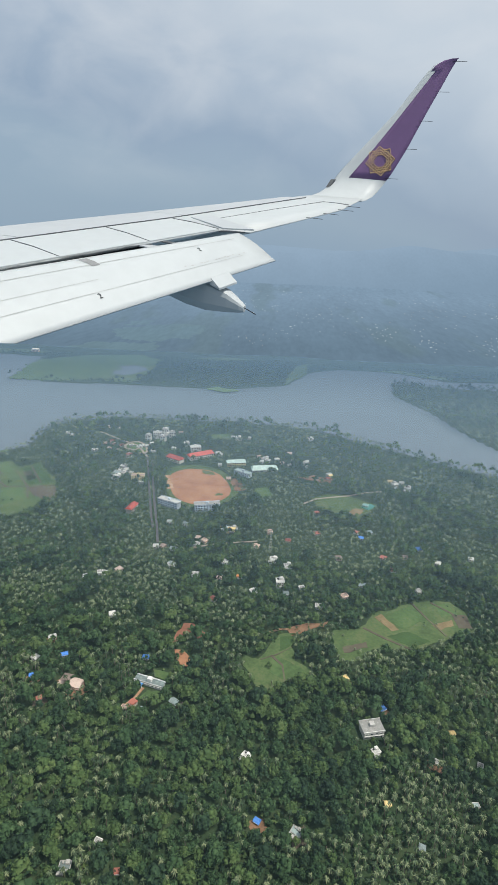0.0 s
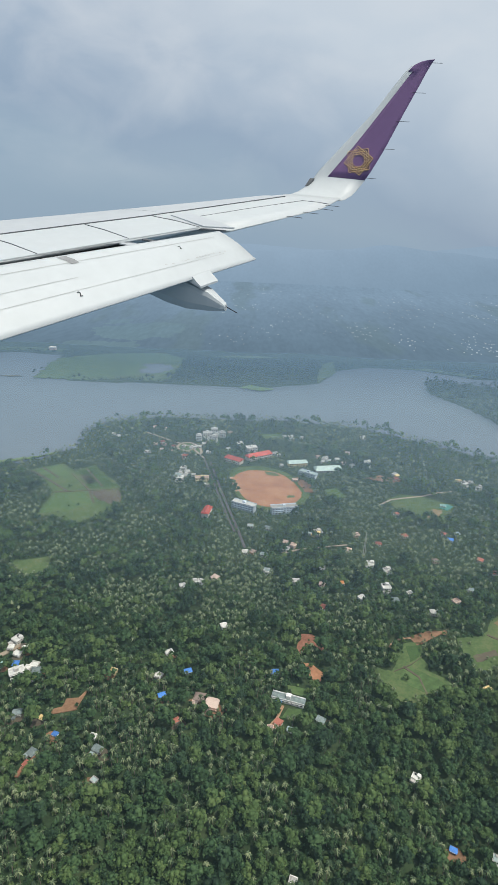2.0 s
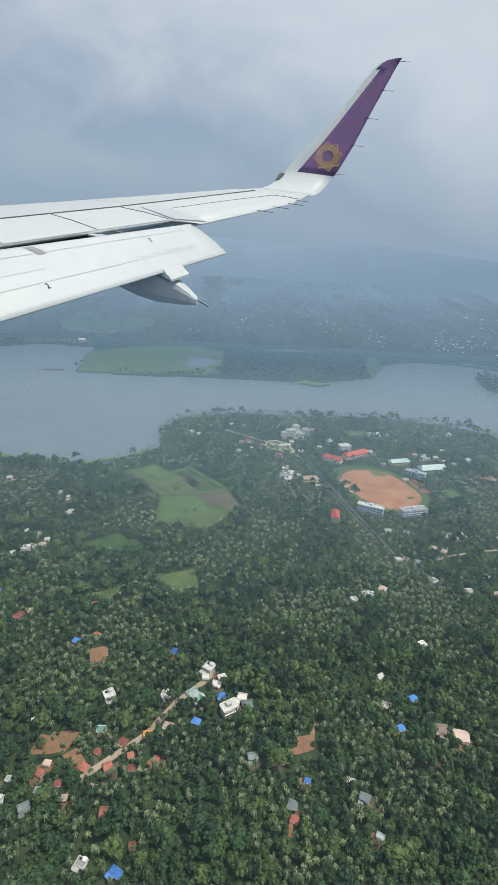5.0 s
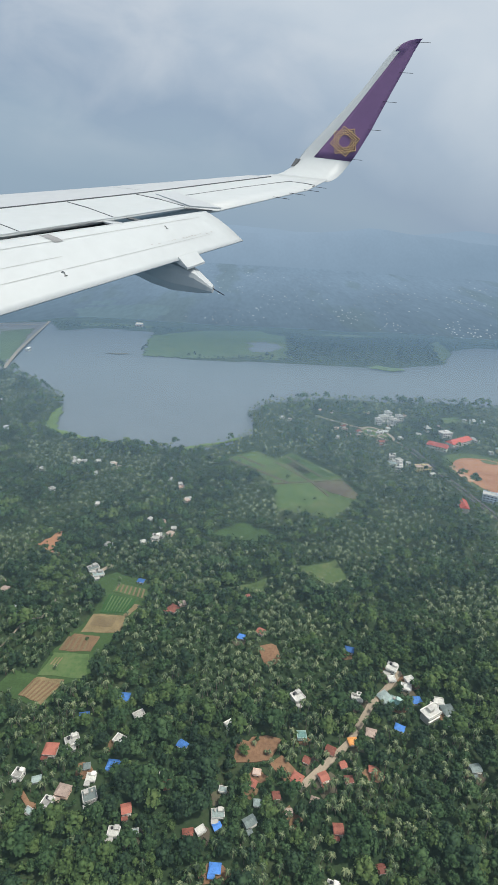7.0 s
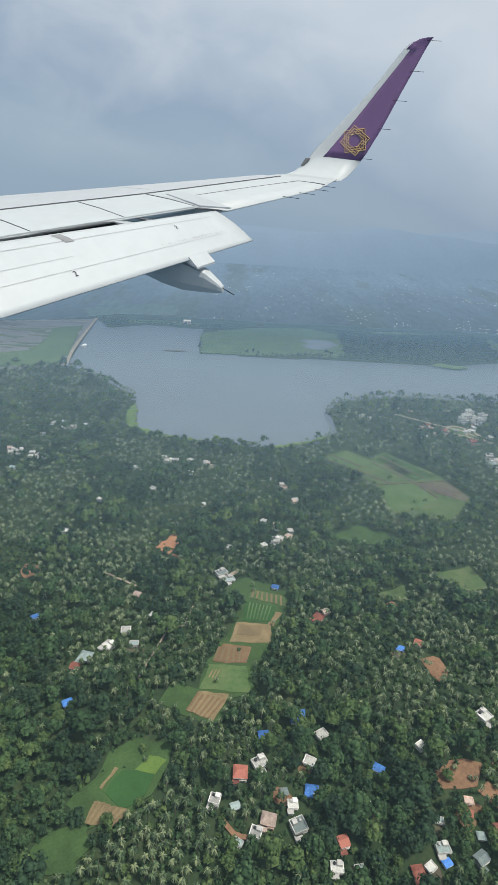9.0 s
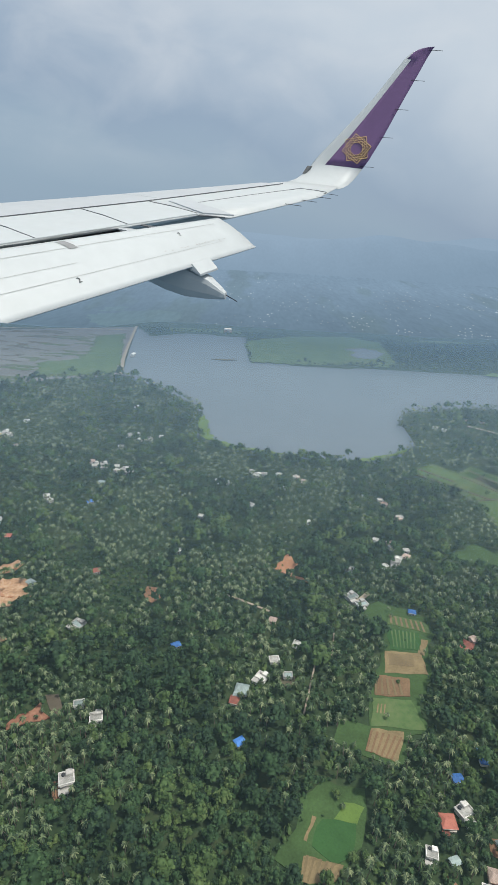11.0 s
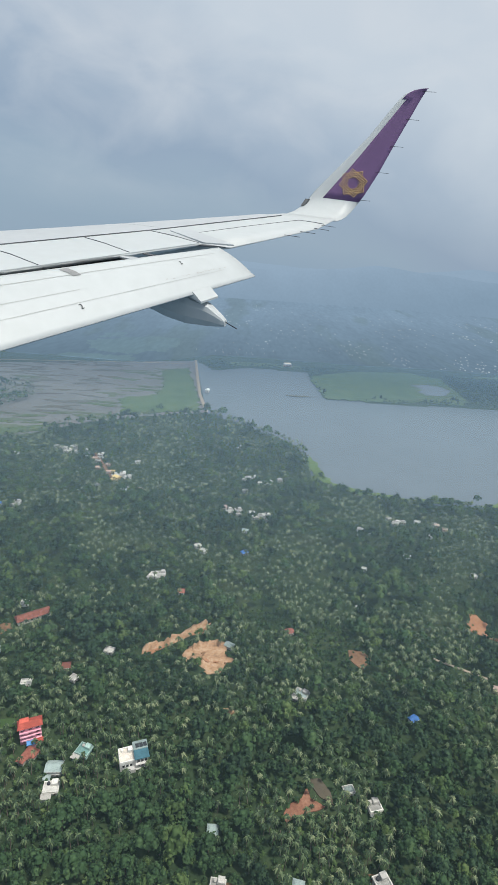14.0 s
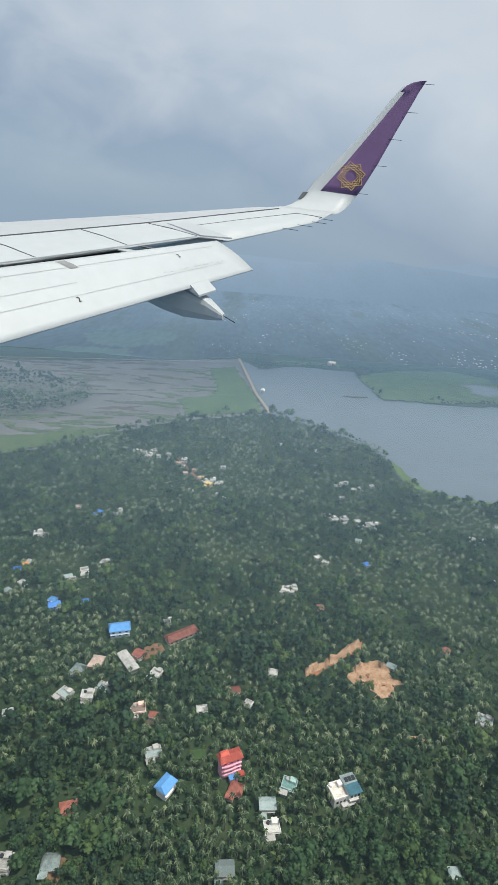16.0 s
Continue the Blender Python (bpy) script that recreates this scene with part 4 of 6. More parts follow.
field("playing_field", smooth_loop([(-7.3, 35.45), (-6.81, 36.51), (-5.31, 37.03), (-3.46, 36.44), (-2.26, 34.91), (-1.68, 33.69), (-1.79, 32.5), (-2.25, 31.62), (-3.14, 30.9), (-5.03, 30.7), (-6.2, 31.72), (-6.8, 33.38)]), GRASS, "green verge round the sports ground", "sports ground", 0.04)
field("sports_ground", smooth_loop([(-6.82, 34.54), (-6.6, 35.6), (-5.65, 36.25), (-4.33, 36.2), (-3.39, 35.64), (-2.65, 34.48), (-2.25, 33.09), (-2.49, 32.1), (-3.2, 31.37), (-4.6, 31.0), (-5.75, 31.7), (-6.4, 33.0)]), LATERITE, "rounded sports ground of red laterite", "sports ground", 0.03, 0.04)
sheet("grass_patch", ragged(ellipse(-4.2, 35.8, 0.6, 0.25, -0.5, 14), 0.06, 0.2, 2), GRASS, "grass creeping over the sports ground", "grass", 0.05)
sheet("grass_patch", ragged(ellipse(-3.0, 32.5, 0.3, 0.15, 0.4, 12), 0.05, 0.2, 3), GRASS, "grass creeping over the sports ground", "grass", 0.05)
sheet("earth_patch", ragged([(-7.2, 34.9), (-6.9, 35.0), (-6.2, 33.0), (-6.6, 32.8)], 0.08, 0.3, 3), QUARRY, "worn track beside the sports ground", "bare earth", 0.045)
sheet("earth_patch", ragged([(-2.4, 35.6), (-1.6, 34.6), (-1.3, 33.4), (-2.0, 33.2), (-2.4, 34.4)], 0.1, 0.3, 4), EARTH, "bare earth by the school halls", "bare earth", 0.045)
field("meadow", [(-59.8, 41.9), (-57.8, 42.5), (-54.8, 43.9), (-51.6, 45.7), (-54.4, 42.6), (-57.6, 39.3), (-64, 36.5), (-66, 40)], GRASS, "green marsh meadow at the wood's edge", "meadow", 0.15)
field("reed_bed", [(-33.5, 42.2), (-33.1, 40.6), (-32.9, 39.0), (-32.3, 37.8), (-31.1, 36.9), (-28.8, 36.35), (-26, 35.85), (-26, 35.65), (-29, 36.0), (-31.4, 36.5), (-33.1, 37.8), (-33.7, 39.4), (-33.7, 41.2)], REED, "light green reeds along the lake shore", "reeds", 0.14, 0.06)
REEDS.append(FIELDS[-1])
field("reed_bed", [(-24, 35.7), (-21.3, 37), (-20.2, 38.0), (-20.1, 37.7), (-21.4, 36.6), (-23.6, 35.4)], REED, "light green reeds along the lake shore", "reeds", 0.1, 0.06)
REEDS.append(FIELDS[-1])
field("sand_bar", [(-34.3, 57.7), (-33, 57.6), (-31.7, 57.9), (-32.4, 58.1), (-33.6, 58.0)], WEED, "low dark mud bar in the lake", "mud bar", 0.06, 0.0)
field("meadow", [(-40, 69.5), (-36, 70.5), (-32, 70), (-31.5, 71.5), (-36, 72.2), (-41, 71.5)], GRASS, "green bank along the far shore", "meadow", 0.2)
field("meadow", [(-13, 71.5), (-6, 73), (-2, 72.4), (-8, 70.8)], GRASS, "pale field beyond the far wood", "field", 0.2)
field("pond", [(-20.1, 65.3), (-18.1, 66.1), (-16.4, 65.3), (-15.9, 64.2), (-17.3, 61.6), (-19.2, 61.2), (-19.9, 62.6), (-19.1, 63.9)], WATER, "still pond in the far meadow", "pond", 0.15, 0.04)
field("islet", [(-7.8, 57.2), (-6.5, 58.2), (-3.8, 57.2), (-5.2, 56.3)], REED, "low green islet off the shore", "islet", 0.15, 0.06)
field("meadow", [(2.7, 69.7), (4.3, 71.6), (3.9, 65.6), (1.2, 60.4), (1.6, 64.4)], GRASS, "green bank on the far shore", "meadow", 0.15)
field("meadow", [(12.7, 69.5), (16.3, 70), (22.5, 67.2), (21.1, 66.4), (16, 68.6)], GRASS, "green bank on the far shore", "meadow", 0.15)
rnd = random.Random(12)
for k in range(230):
    cx, cy = rnd.uniform(-72, -45), rnd.uniform(41, 66.5)
    if inside([cx], [cy], SWAMP)[0]:
        w, h = rnd.uniform(0.3, 1.9), rnd.uniform(0.07, 0.36)
        green = cx > -51 or cy < 47.5
        sheet("weed_bank", ragged(ellipse(cx, cy, w, h, rnd.uniform(-0.25, 0.35), 18), 0.16, 0.3, k), (MARSH_GREEN if k % 3 else GRASS) if green else (MARSH_GREEN if k % 7 == 0 else WEED if k % 5 == 0 else MARSH_WEED), "green weed bank in the marsh" if green else "brown weed bank in the marsh", "weed", 0.002 * (k % 5))
for (x0, y0), (x1, y1), (x2, y2), (x3, y3), n, mat in (((-26.75, 17.1), (-26.5, 17.72), (-25.55, 17.52), (-26.0, 16.85), 6, TILLED), ((-28.7, 13.99), (-28.56, 14.5), (-27.69, 14.31), (-28.03, 13.93), 6, FURROW), ((-26.15, 18.95), (-26.0, 19.55), (-25.15, 19.55), (-25.15, 18.95), 5, FURROW), ((-25.0, 21.75), (-25.1, 20.9), (-24.3, 20.85), (-24.1, 21.6), 7, LUSH), ((-24.9, 22.45), (-24.95, 22.05), (-23.7, 21.65), (-23.7, 22.15), 7, FURROW), ((-26.1, 18.6), (-26.2, 18.3), (-25.9, 18.25), (-25.8, 18.6), 3, STRAW)):
    for k in range(n):
        f, g = (k + 0.25) / n, (k + 0.65) / n
        a, b = (x0 + (x3 - x0) * f, y0 + (y3 - y0) * f), (x1 + (x2 - x1) * f, y1 + (y2 - y1) * f)
        c, d = (x1 + (x2 - x1) * g, y1 + (y2 - y1) * g), (x0 + (x3 - x0) * g, y0 + (y3 - y0) * g)
        sheet("furrow_ridge", [a, b, c, d], mat, "narrow raised furrow", "furrow", 0.046)
for outline in ([(-3.72, 17.17), (-3.01, 16.99), (-3.02, 16.62), (-3.7, 16.8)], [(-3.75, 16.14), (-3.15, 16.07), (-3.32, 15.63), (-3.96, 15.69)]):
    field("lawn", outline, LUSH, "bright lawn beside a long house", "lawn", 0.04)
road("lane", [(-3.92, 16.19), (-4.15, 15.64), (-4.37, 15.35)], 0.1, QUARRY, "pale earth drive to a long house")
road("lane", [(-12.03, 13.66), (-12.31, 13.28), (-12.35, 12.97)], 0.12, RED_SOIL, "red earth drive between palms")
field("earth_patch", [(-19.0, 15.2), (-18.6, 15.5), (-18.2, 15.1), (-18.6, 14.8)], EARTH, "bare earth beside the village road", "bare earth", 0.1)
field("earth_patch", [(-46.7, 23.4), (-46.0, 23.6), (-45.9, 23.2), (-46.4, 22.9)], EARTH, "bare red-brown yard", "bare earth", 0.12)
field("meadow", [(-44.6, 19.6), (-44.2, 19.7), (-44.1, 19.4), (-44.5, 19.3)], CROP, "small lawn between houses", "lawn", 0.1)
field("meadow", [(-20.4, 22.6), (-18.8, 23.2), (-19, 22.2)], GRASS, "grassy clearing", "meadow", 0.1)
road("lane", [(-14.6, 42.7), (-12.3, 41.1), (-10.6, 40.1), (-9.3, 38)], 0.16, DYKE, "winding pale lane")
road("lane", [(-10.9, 38.9), (-9.9, 40.2), (-9, 42.3)], 0.14, DYKE, "pale lane between houses")
road("lane", [(-27, 21.4), (-27.2, 20.4), (-27.7, 20.3), (-28.3, 18.1)], 0.05, DYKE, "narrow pale footpath")
road("lane", [(-30.8, 23.1), (-29.2, 22.3)], 0.08, DYKE, "pale boundary wall path")
road("lane", [(-26.1, 22.9), (-25.4, 23.6)], 0.16, DYKE, "short concrete lane")
road("lane", [(-25.5, 14.2), (-25.2, 13.9), (-24.7, 13.8)], 0.12, EARTH, "red earth lane")
road("lane", [(-47.7, 40), (-46.7, 38.2), (-45.7, 36.4)], 0.18, EARTH, "red earth village lane")
road("road", [(-8.74, 37.37), (-7.8, 33.7), (-6.9, 30.43), (-6.18, 28.0), (-5.74, 26.3)], 0.15, ROADTOP, "straight grey road through the trees")
road("road", [(-9.34, 38.13), (-8.47, 35.05), (-7.73, 32.37), (-6.86, 29.31), (-6.4, 27.9)], 0.14, ROADTOP, "straight grey road beside its twin")
loop = smooth_loop([(-11.55, 39.61), (-11.44, 40.58), (-10.76, 40.87), (-9.98, 40.15), (-9.6, 38.98), (-9.99, 38.62), (-10.71, 39.12)], 3)
field("lawn", loop, LUSH, "round lawn inside a drive", "lawn", 0.02)
road("lane", loop + loop[:1], 0.2, DYKE, "pale curved drive round a lawn")
road("lane", [(2.71, 31.98), (3.6, 32.75), (4.59, 33.1), (5.85, 33.48), (7.03, 34.07), (8.17, 34.45)], 0.13, DYKE, "pale path across a clearing")
road("lane", [(-3.73, 25.97), (-2.76, 26.42), (-1.49, 26.78), (-0.06, 27.11)], 0.1, DYKE, "narrow pale lane between houses")
road("lane", [(0.67, 19.44), (0.89, 19.76), (1.33, 20.01), (1.7, 20.05)], 0.09, QUARRY, "pale earth path above the clearing")
road("road", [(-70, 63.4), (-62, 65.3), (-57.8, 66.2), (-49.7, 67.9), (-44.6, 68.6)], 0.14, DYKE, "pale road on a bank behind the marsh", "road", 0.12)
road("road", [(-14.5, 18.6), (-15.1, 17.9), (-15.8, 17.2), (-16.7, 15.9), (-17.5, 15.2), (-18.3, 14.5)], 0.2, DYKE, "dusty village road")
road("causeway", [(-44.5, 71), (-43.4, 62.5), (-42.5, 56), (-41.4, 50.6)], 0.3, DYKE, "pale gravel causeway across the marsh", "causeway", 0.09)


def earth_face(name, line, height, mat, label):
    """A steep cut bank with a broken crest."""
    rnd = random.Random(len(line) * 7)
    pts = []
    for (x0, y0), (x1, y1) in zip(line, line[1:]):
        for k in range(6):
            f = k / 6
            pts.append((x0 + (x1 - x0) * f + rnd.uniform(-0.03, 0.03), y0 + (y1 - y0) * f + rnd.uniform(-0.03, 0.03)))
    rings = []
    for x, y in pts:
        z, h = ground_z(x, y), height * rnd.uniform(0.35, 1.2)
        rings.append([(x, y - 0.16, z), (x + rnd.uniform(-0.02, 0.02), y - 0.08, z + h * 0.55), (x, y, z + h), (x, y + 0.12, z + h * 0.98), (x, y + 0.2, z - 0.02)])
    bm = loft(rings)
    me = bpy.data.meshes.new(name)
    bmesh.ops.recalc_face_normals(bm, faces=bm.faces)
    bm.to_mesh(me)
    bm.free()
    me.materials.append(mat)
    tagged(new(name, me), label, "earth bank", kind="structure")


earth_face("quarry_face", [(-39.5, 22.85), (-39.0, 23.1), (-38.5, 23.2), (-38.1, 23.0)], 0.16, QUARRY, "pale cut face at the back of the quarry")
earth_face("cut_bank", [(-41.1, 22.65), (-40.5, 23.0), (-40.0, 23.35), (-39.4, 23.85), (-38.9, 24.25)], 0.2, QUARRY, "ochre cut bank of bare earth")
FACES = [(-41.1, 22.65), (-40.8, 22.85), (-40.5, 23.0), (-40.2, 23.2), (-40.0, 23.35), (-39.7, 23.6), (-39.4, 23.85), (-39.15, 24.05), (-38.9, 24.25)]
rnd = random.Random(31)
for k in range(7):
    cx, cy = rnd.uniform(-39.2, -38.2), rnd.uniform(22.2, 23.0)
    sheet("earth_mound", ragged(ellipse(cx, cy, rnd.uniform(0.04, 0.11), rnd.uniform(0.03, 0.06), rnd.uniform(-0.5, 0.9), 10), 0.03, 0.1, k), EARTH if k % 2 else LATERITE, "spoil heap in the quarry", "spoil heap", 0.06)

# ---- houses ----
WALLS = {"w": (0.63, 0.62, 0.58), "g": (0.44, 0.43, 0.40), "p": (0.72, 0.52, 0.42), "r": (0.72, 0.66, 0.58), "b": (0.60, 0.60, 0.58), "u": (0.66, 0.66, 0.64), "y": (0.72, 0.60, 0.33),
         "t": (0.34, 0.48, 0.44), "o": (0.72, 0.62, 0.52), "R": (0.82, 0.42, 0.52), "W": (0.76, 0.75, 0.72), "q": (0.55, 0.62, 0.70), "n": (0.70, 0.72, 0.70)}
ROOFS = {"w": (0.44, 0.44, 0.41), "g": (0.24, 0.30, 0.29), "p": (0.40, 0.31, 0.26), "r": (0.29, 0.105, 0.075), "b": (0.06, 0.18, 0.48), "u": (0.085, 0.235, 0.48), "y": (0.66, 0.50, 0.22),
         "t": (0.14, 0.26, 0.24), "o": (0.58, 0.26, 0.08), "R": (0.55, 0.11, 0.075), "W": (0.70, 0.70, 0.68), "q": (0.78, 0.80, 0.82), "n": (0.55, 0.68, 0.62), "d": (0.04, 0.11, 0.14)}
WORDS = {"w": "white", "g": "grey", "p": "pinkish", "r": "red", "b": "blue", "u": "blue", "y": "yellowish", "t": "teal", "o": "orange", "R": "red", "W": "white", "q": "white and blue", "n": "pale green"}
WALL_MAT = {k: material("plaster_" + k, c, 0.34, 0.85, scale=5, fine=35, pieces=0.35) for k, c in WALLS.items()}
ROOF_MAT = {k: material("roof_" + k, c, 0.42, 0.75, scale=7, fine=45, pieces=0.45) for k, c in ROOFS.items()}
GLASS = material("dark_window_glass", (0.03, 0.035, 0.04), 0.1, 0.15, spec=0.6)
CONCRETE = material("weathered_concrete", (0.42, 0.41, 0.38), 0.25, 0.9, scale=4, fine=30)


def pitched(bm, x0, y0, x1, y1, z, rise, hip, over, thick=0.012):
    """A hipped (hip > 0) or gabled roof of real thickness over a rectangle; the ridge runs along x."""
    a, b, c, d = (x0 - over, y0 - over), (x1 + over, y0 - over), (x1 + over, y1 + over), (x0 - over, y1 + over)
    ym = (y0 + y1) / 2
    low = [bm.verts.new((*p, z)) for p in (a, b, c, d)]
    top = [bm.verts.new((*p, z + thick)) for p in (a, b, c, d)]
    r0, r1 = bm.verts.new((x0 - over + hip, ym, z + rise)), bm.verts.new((x1 + over - hip, ym, z + rise))
    bm.faces.new(low[::-1])
    for i in range(4):
        j = (i + 1) % 4
        bm.faces.new((low[i], low[j], top[j], top[i]))
    bm.faces.new((top[0], top[1], r1, r0))
    bm.faces.new((top[2], top[3], r0, r1))
    bm.faces.new((top[1], top[2], r1))
    bm.faces.new((top[3], top[0], r0))


def build_house(colour, size, variant):
    """One dwelling: walls, roof, windows, door, porch; 1 unit of storey is 3 m at the land's scale."""
    rnd = random.Random("%s%s%d" % (colour, size, variant))
    st = 0.125
    w, d, floors = {"s": (0.30, 0.25, 1), "m": (0.44, 0.36, 1 + variant % 2), "l": (0.62, 0.46, 2)}[size]
    w, d, st = w * rnd.uniform(0.58, 0.84), d * rnd.uniform(0.58, 0.84), 0.10
    tilted = colour in "rbuoR" or (colour in "gpy" and variant >= 1)
    root = new("house")
    h = floors * st
    wall, roof = WALL_MAT[colour], ROOF_MAT[colour]
    body = part("wall", box_bm(-w / 2, -d / 2, -0.08, w / 2, d / 2, h, 0.004), wall, root)
    wing_w = rnd.uniform(0.35, 0.55) * w
    if size != "s":
        part("annex", box_bm(-w / 2 - 0.02, -d / 2 - 0.13, -0.08, -w / 2 + wing_w, -d / 2 + 0.002, st * 0.95, 0.004), wall, root)
        part("annex_roof", box_bm(-w / 2 - 0.04, -d / 2 - 0.16, st * 0.95, -w / 2 + wing_w + 0.02, -d / 2 - 0.002, st * 0.95 + 0.016, 0.003), roof if tilted else CONCRETE, root)
    if tilted:
        bm = bmesh.new()
        pitched(bm, -w / 2, -d / 2, w / 2, d / 2, h, 0.34 * d, 0.35 * d if variant % 2 == 0 else 0.001, 0.03)
        part("roof", bm, roof, root, "%s pitched roof" % WORDS[colour])
    else:
        part("roof", box_bm(-w / 2 - 0.025, -d / 2 - 0.025, h, w / 2 + 0.025, d / 2 + 0.025, h + 0.018, 0.003), roof, root, "flat concrete roof")
        for x0, y0, x1, y1 in ((-w / 2 - 0.02, -d / 2 - 0.02, w / 2 + 0.02, -d / 2), (-w / 2 - 0.02, d / 2, w / 2 + 0.02, d / 2 + 0.02), (-w / 2 - 0.02, -d / 2, -w / 2, d / 2), (w / 2, -d / 2, w / 2 + 0.02, d / 2)):
            part("parapet", box_bm(x0, y0, h + 0.018, x1, y1, h + 0.05), wall, root)
        if size != "s":
            sx = rnd.choice((-1, 1)) * w * 0.22
            part("stair_room", box_bm(sx - 0.07, 0.02, h + 0.018, sx + 0.07, 0.15, h + 0.11, 0.004), wall, root)
            part("water_tank", loft([[(sx * -1 + 0.04 * r * math.cos(a), 0.08 + 0.04 * r * math.sin(a), z) for a in [i * math.pi / 4 for i in range(8)]] for r, z in ((1, h + 0.018), (1, h + 0.07), (0.5, h + 0.085))]), NEAR_BLACK if variant else CONCRETE, root, "round rooftop water tank")
    for f in range(floors):
        z0 = f * st + 0.045
        n = 2 if size == "s" else 3
        for i in range(n):
            x = -w / 2 + w * (i + 0.7) / (n + 0.4)
            if f == 0 and i == n - 1:
                part("door", box_bm(x - 0.02, -d / 2 - 0.004, 0.0, x + 0.02, -d / 2 + 0.01, 0.085), BARK, root, "brown door")
            else:
                part("window", box_bm(x - 0.026, -d / 2 - 0.003, z0, x + 0.026, -d / 2 + 0.01, z0 + 0.05), GLASS, root)
        for y in (-d * 0.22, d * 0.22):
            part("window", box_bm(w / 2 - 0.01, y - 0.025, z0, w / 2 + 0.003, y + 0.025, z0 + 0.05), GLASS, root)
        part("sunshade", box_bm(-w / 2, -d / 2 - 0.035, z0 + 0.058, w / 2, -d / 2 - 0.001, z0 + 0.066), CONCRETE if not tilted else wall, root)
    kind = "tiled or sheeted pitched roof" if tilted else "flat roof and parapet"
    tagged(root, "%s%s house with %s" % ({"s": "small ", "m": "", "l": "large "}[size], WORDS[colour] + ("-roofed" if tilted else "-walled"), kind), "house", "houses among the palms")
    return root


HOUSES = {}
PLOTS = [(x, y - 0.08, 0.24) for x, y in FACES]


def yard(x, y, r, k):
    """Trodden earth round a house."""
    sheet("yard", ragged(ellipse(x + 0.1 * math.sin(k), y - 0.25 * r, r * 0.8, r * 0.6, k, 12), r * 0.2, 0.12, k), (EARTH, WEED, TILLED)[k % 3], "trodden bare earth yard round a house", "yard", 0.012)


def settle(code, text):
    colour, size = code
    for i, pair in enumerate(text.split()):
        x, y = map(float, pair.split(","))
        v = (int(x * 7.3) + int(y * 5.1)) % 3
        turn = ((int(x * 13) * 37 + int(y * 11) * 17) % 70) - 35
        k = 0.84 if y < 15.5 else 1.32 if x > -12 and y > 20 else 1.14
        m = pose(x, y, ground_z(x, y) + 0.02, 0, 0, turn)
        key = (colour, size, v)
        if key in HOUSES:
            first, k0 = HOUSES[key]
            copy_thing(first, m @ Matrix.Scale(k / k0, 4))
        else:
            HOUSES[key] = build_house(colour, size, v), k
            HOUSES[key][0].matrix_basis = m @ Matrix.Diagonal((k, k, 0.8 * k, 1))
        PLOTS.append((x, y, {"s": 0.26, "m": 0.36, "l": 0.5}[size]))
        if y < 21 and (int(x * 10) + i) % 5 < 2:
            yard(x, y, {"s": 0.34, "m": 0.46, "l": 0.6}[size], i)

settle("bm", "-20.4,12.6")
settle("bm", "-16.8,12.1 -23.3,15.0 -23.5,17.1 -50.3,25.1 -50.6,32.4")
settle("bs", "9.2,27.3 6.0,28.1 5.3,16.1 0.8,11.6 -4.2,17.7 -15.1,16.4 -14.3,17.4 -21.5,15.6 -7.6,17.5 -8.4,16.3 -19.9,19.8 -16.1,19.4 -11.7,14.5 -20.4,13.5 -30.1,17.1 -24.0,22.6 -32.3,20.4 -24.5,16.4 -37.7,29.2 -49.3,25.5")
settle("gl", "-23.7,14.1")
settle("gm", "-2.1,28.2 2.0,11.4 -4.5,9.9 -10.7,34.9 -13.3,15.2 -19.6,13.6 -12.2,13.8 -10.1,14.0 -20.4,13.8 -30.1,18.8 -25.8,22.9 -35.7,21.1 -42.5,18.1 -43.5,16.6 -47.4,16.6 -48.5,22.2 -47.5,21.5 -48.6,21.2 -45.6,19.4")
settle("gs", "5.7,11.3 -4.5,24.3 7.7,12.7 -19.4,14.1 -20.3,14.4 -9.9,13.0 -24.0,14.9 -28.7,19.4 -25.1,13.7 -25.2,14.5 -22.4,13.3 -34.7,18.0 -36.2,15.7 -38.1,23.1 -50.0,20.4 -52.4,25.9")
settle("os", "-0.8,23.6 -16.6,15.9 -52.4,27.7")
settle("pl", "-6.5,16.0 -24.4,14.2")
settle("pm", "-7.0,16.3 -48.0,22.6 -46.3,20.8")
settle("ps", "-3.1,26.7 -0.1,26.5 -9.1,34.5 -7.1,23.5 -22.2,21.4 -12.7,40.2 -12.0,39.2 -23.3,30.5 -23.8,27.0 -27.5,33.0 -23.3,26.1 -29.1,21.8 -27.2,32.6 -22.9,29.2 -43.8,35.1 -51.8,32.8 -47.5,39.1")
settle("rl", "-25.1,15.3")
settle("rm", "-4.1,15.4 -17.6,14.8 -18.3,14.8 -17.4,13.5 -22.7,13.8 -21.1,13.3 -22.5,21.1 -43.3,18.5 -47.4,17.8 -46.7,22.9")
settle("rs", "-1.9,21.7 7.3,25.1 -3.0,9.9 -11.9,39.9 -17.0,15.2 -19.5,14.6 -12.2,13.4 -7.7,15.3 -19.7,21.9 -16.5,12.7 -19.2,20.1 -30.3,18.4 -35.9,24.0 -45.8,20.6 -43.4,21.7 -40.2,26.0")
settle("tm", "-15.0,17.3 -41.9,18.7")
settle("ts", "6.8,32.1")
settle("us", "-50.5,25.5")
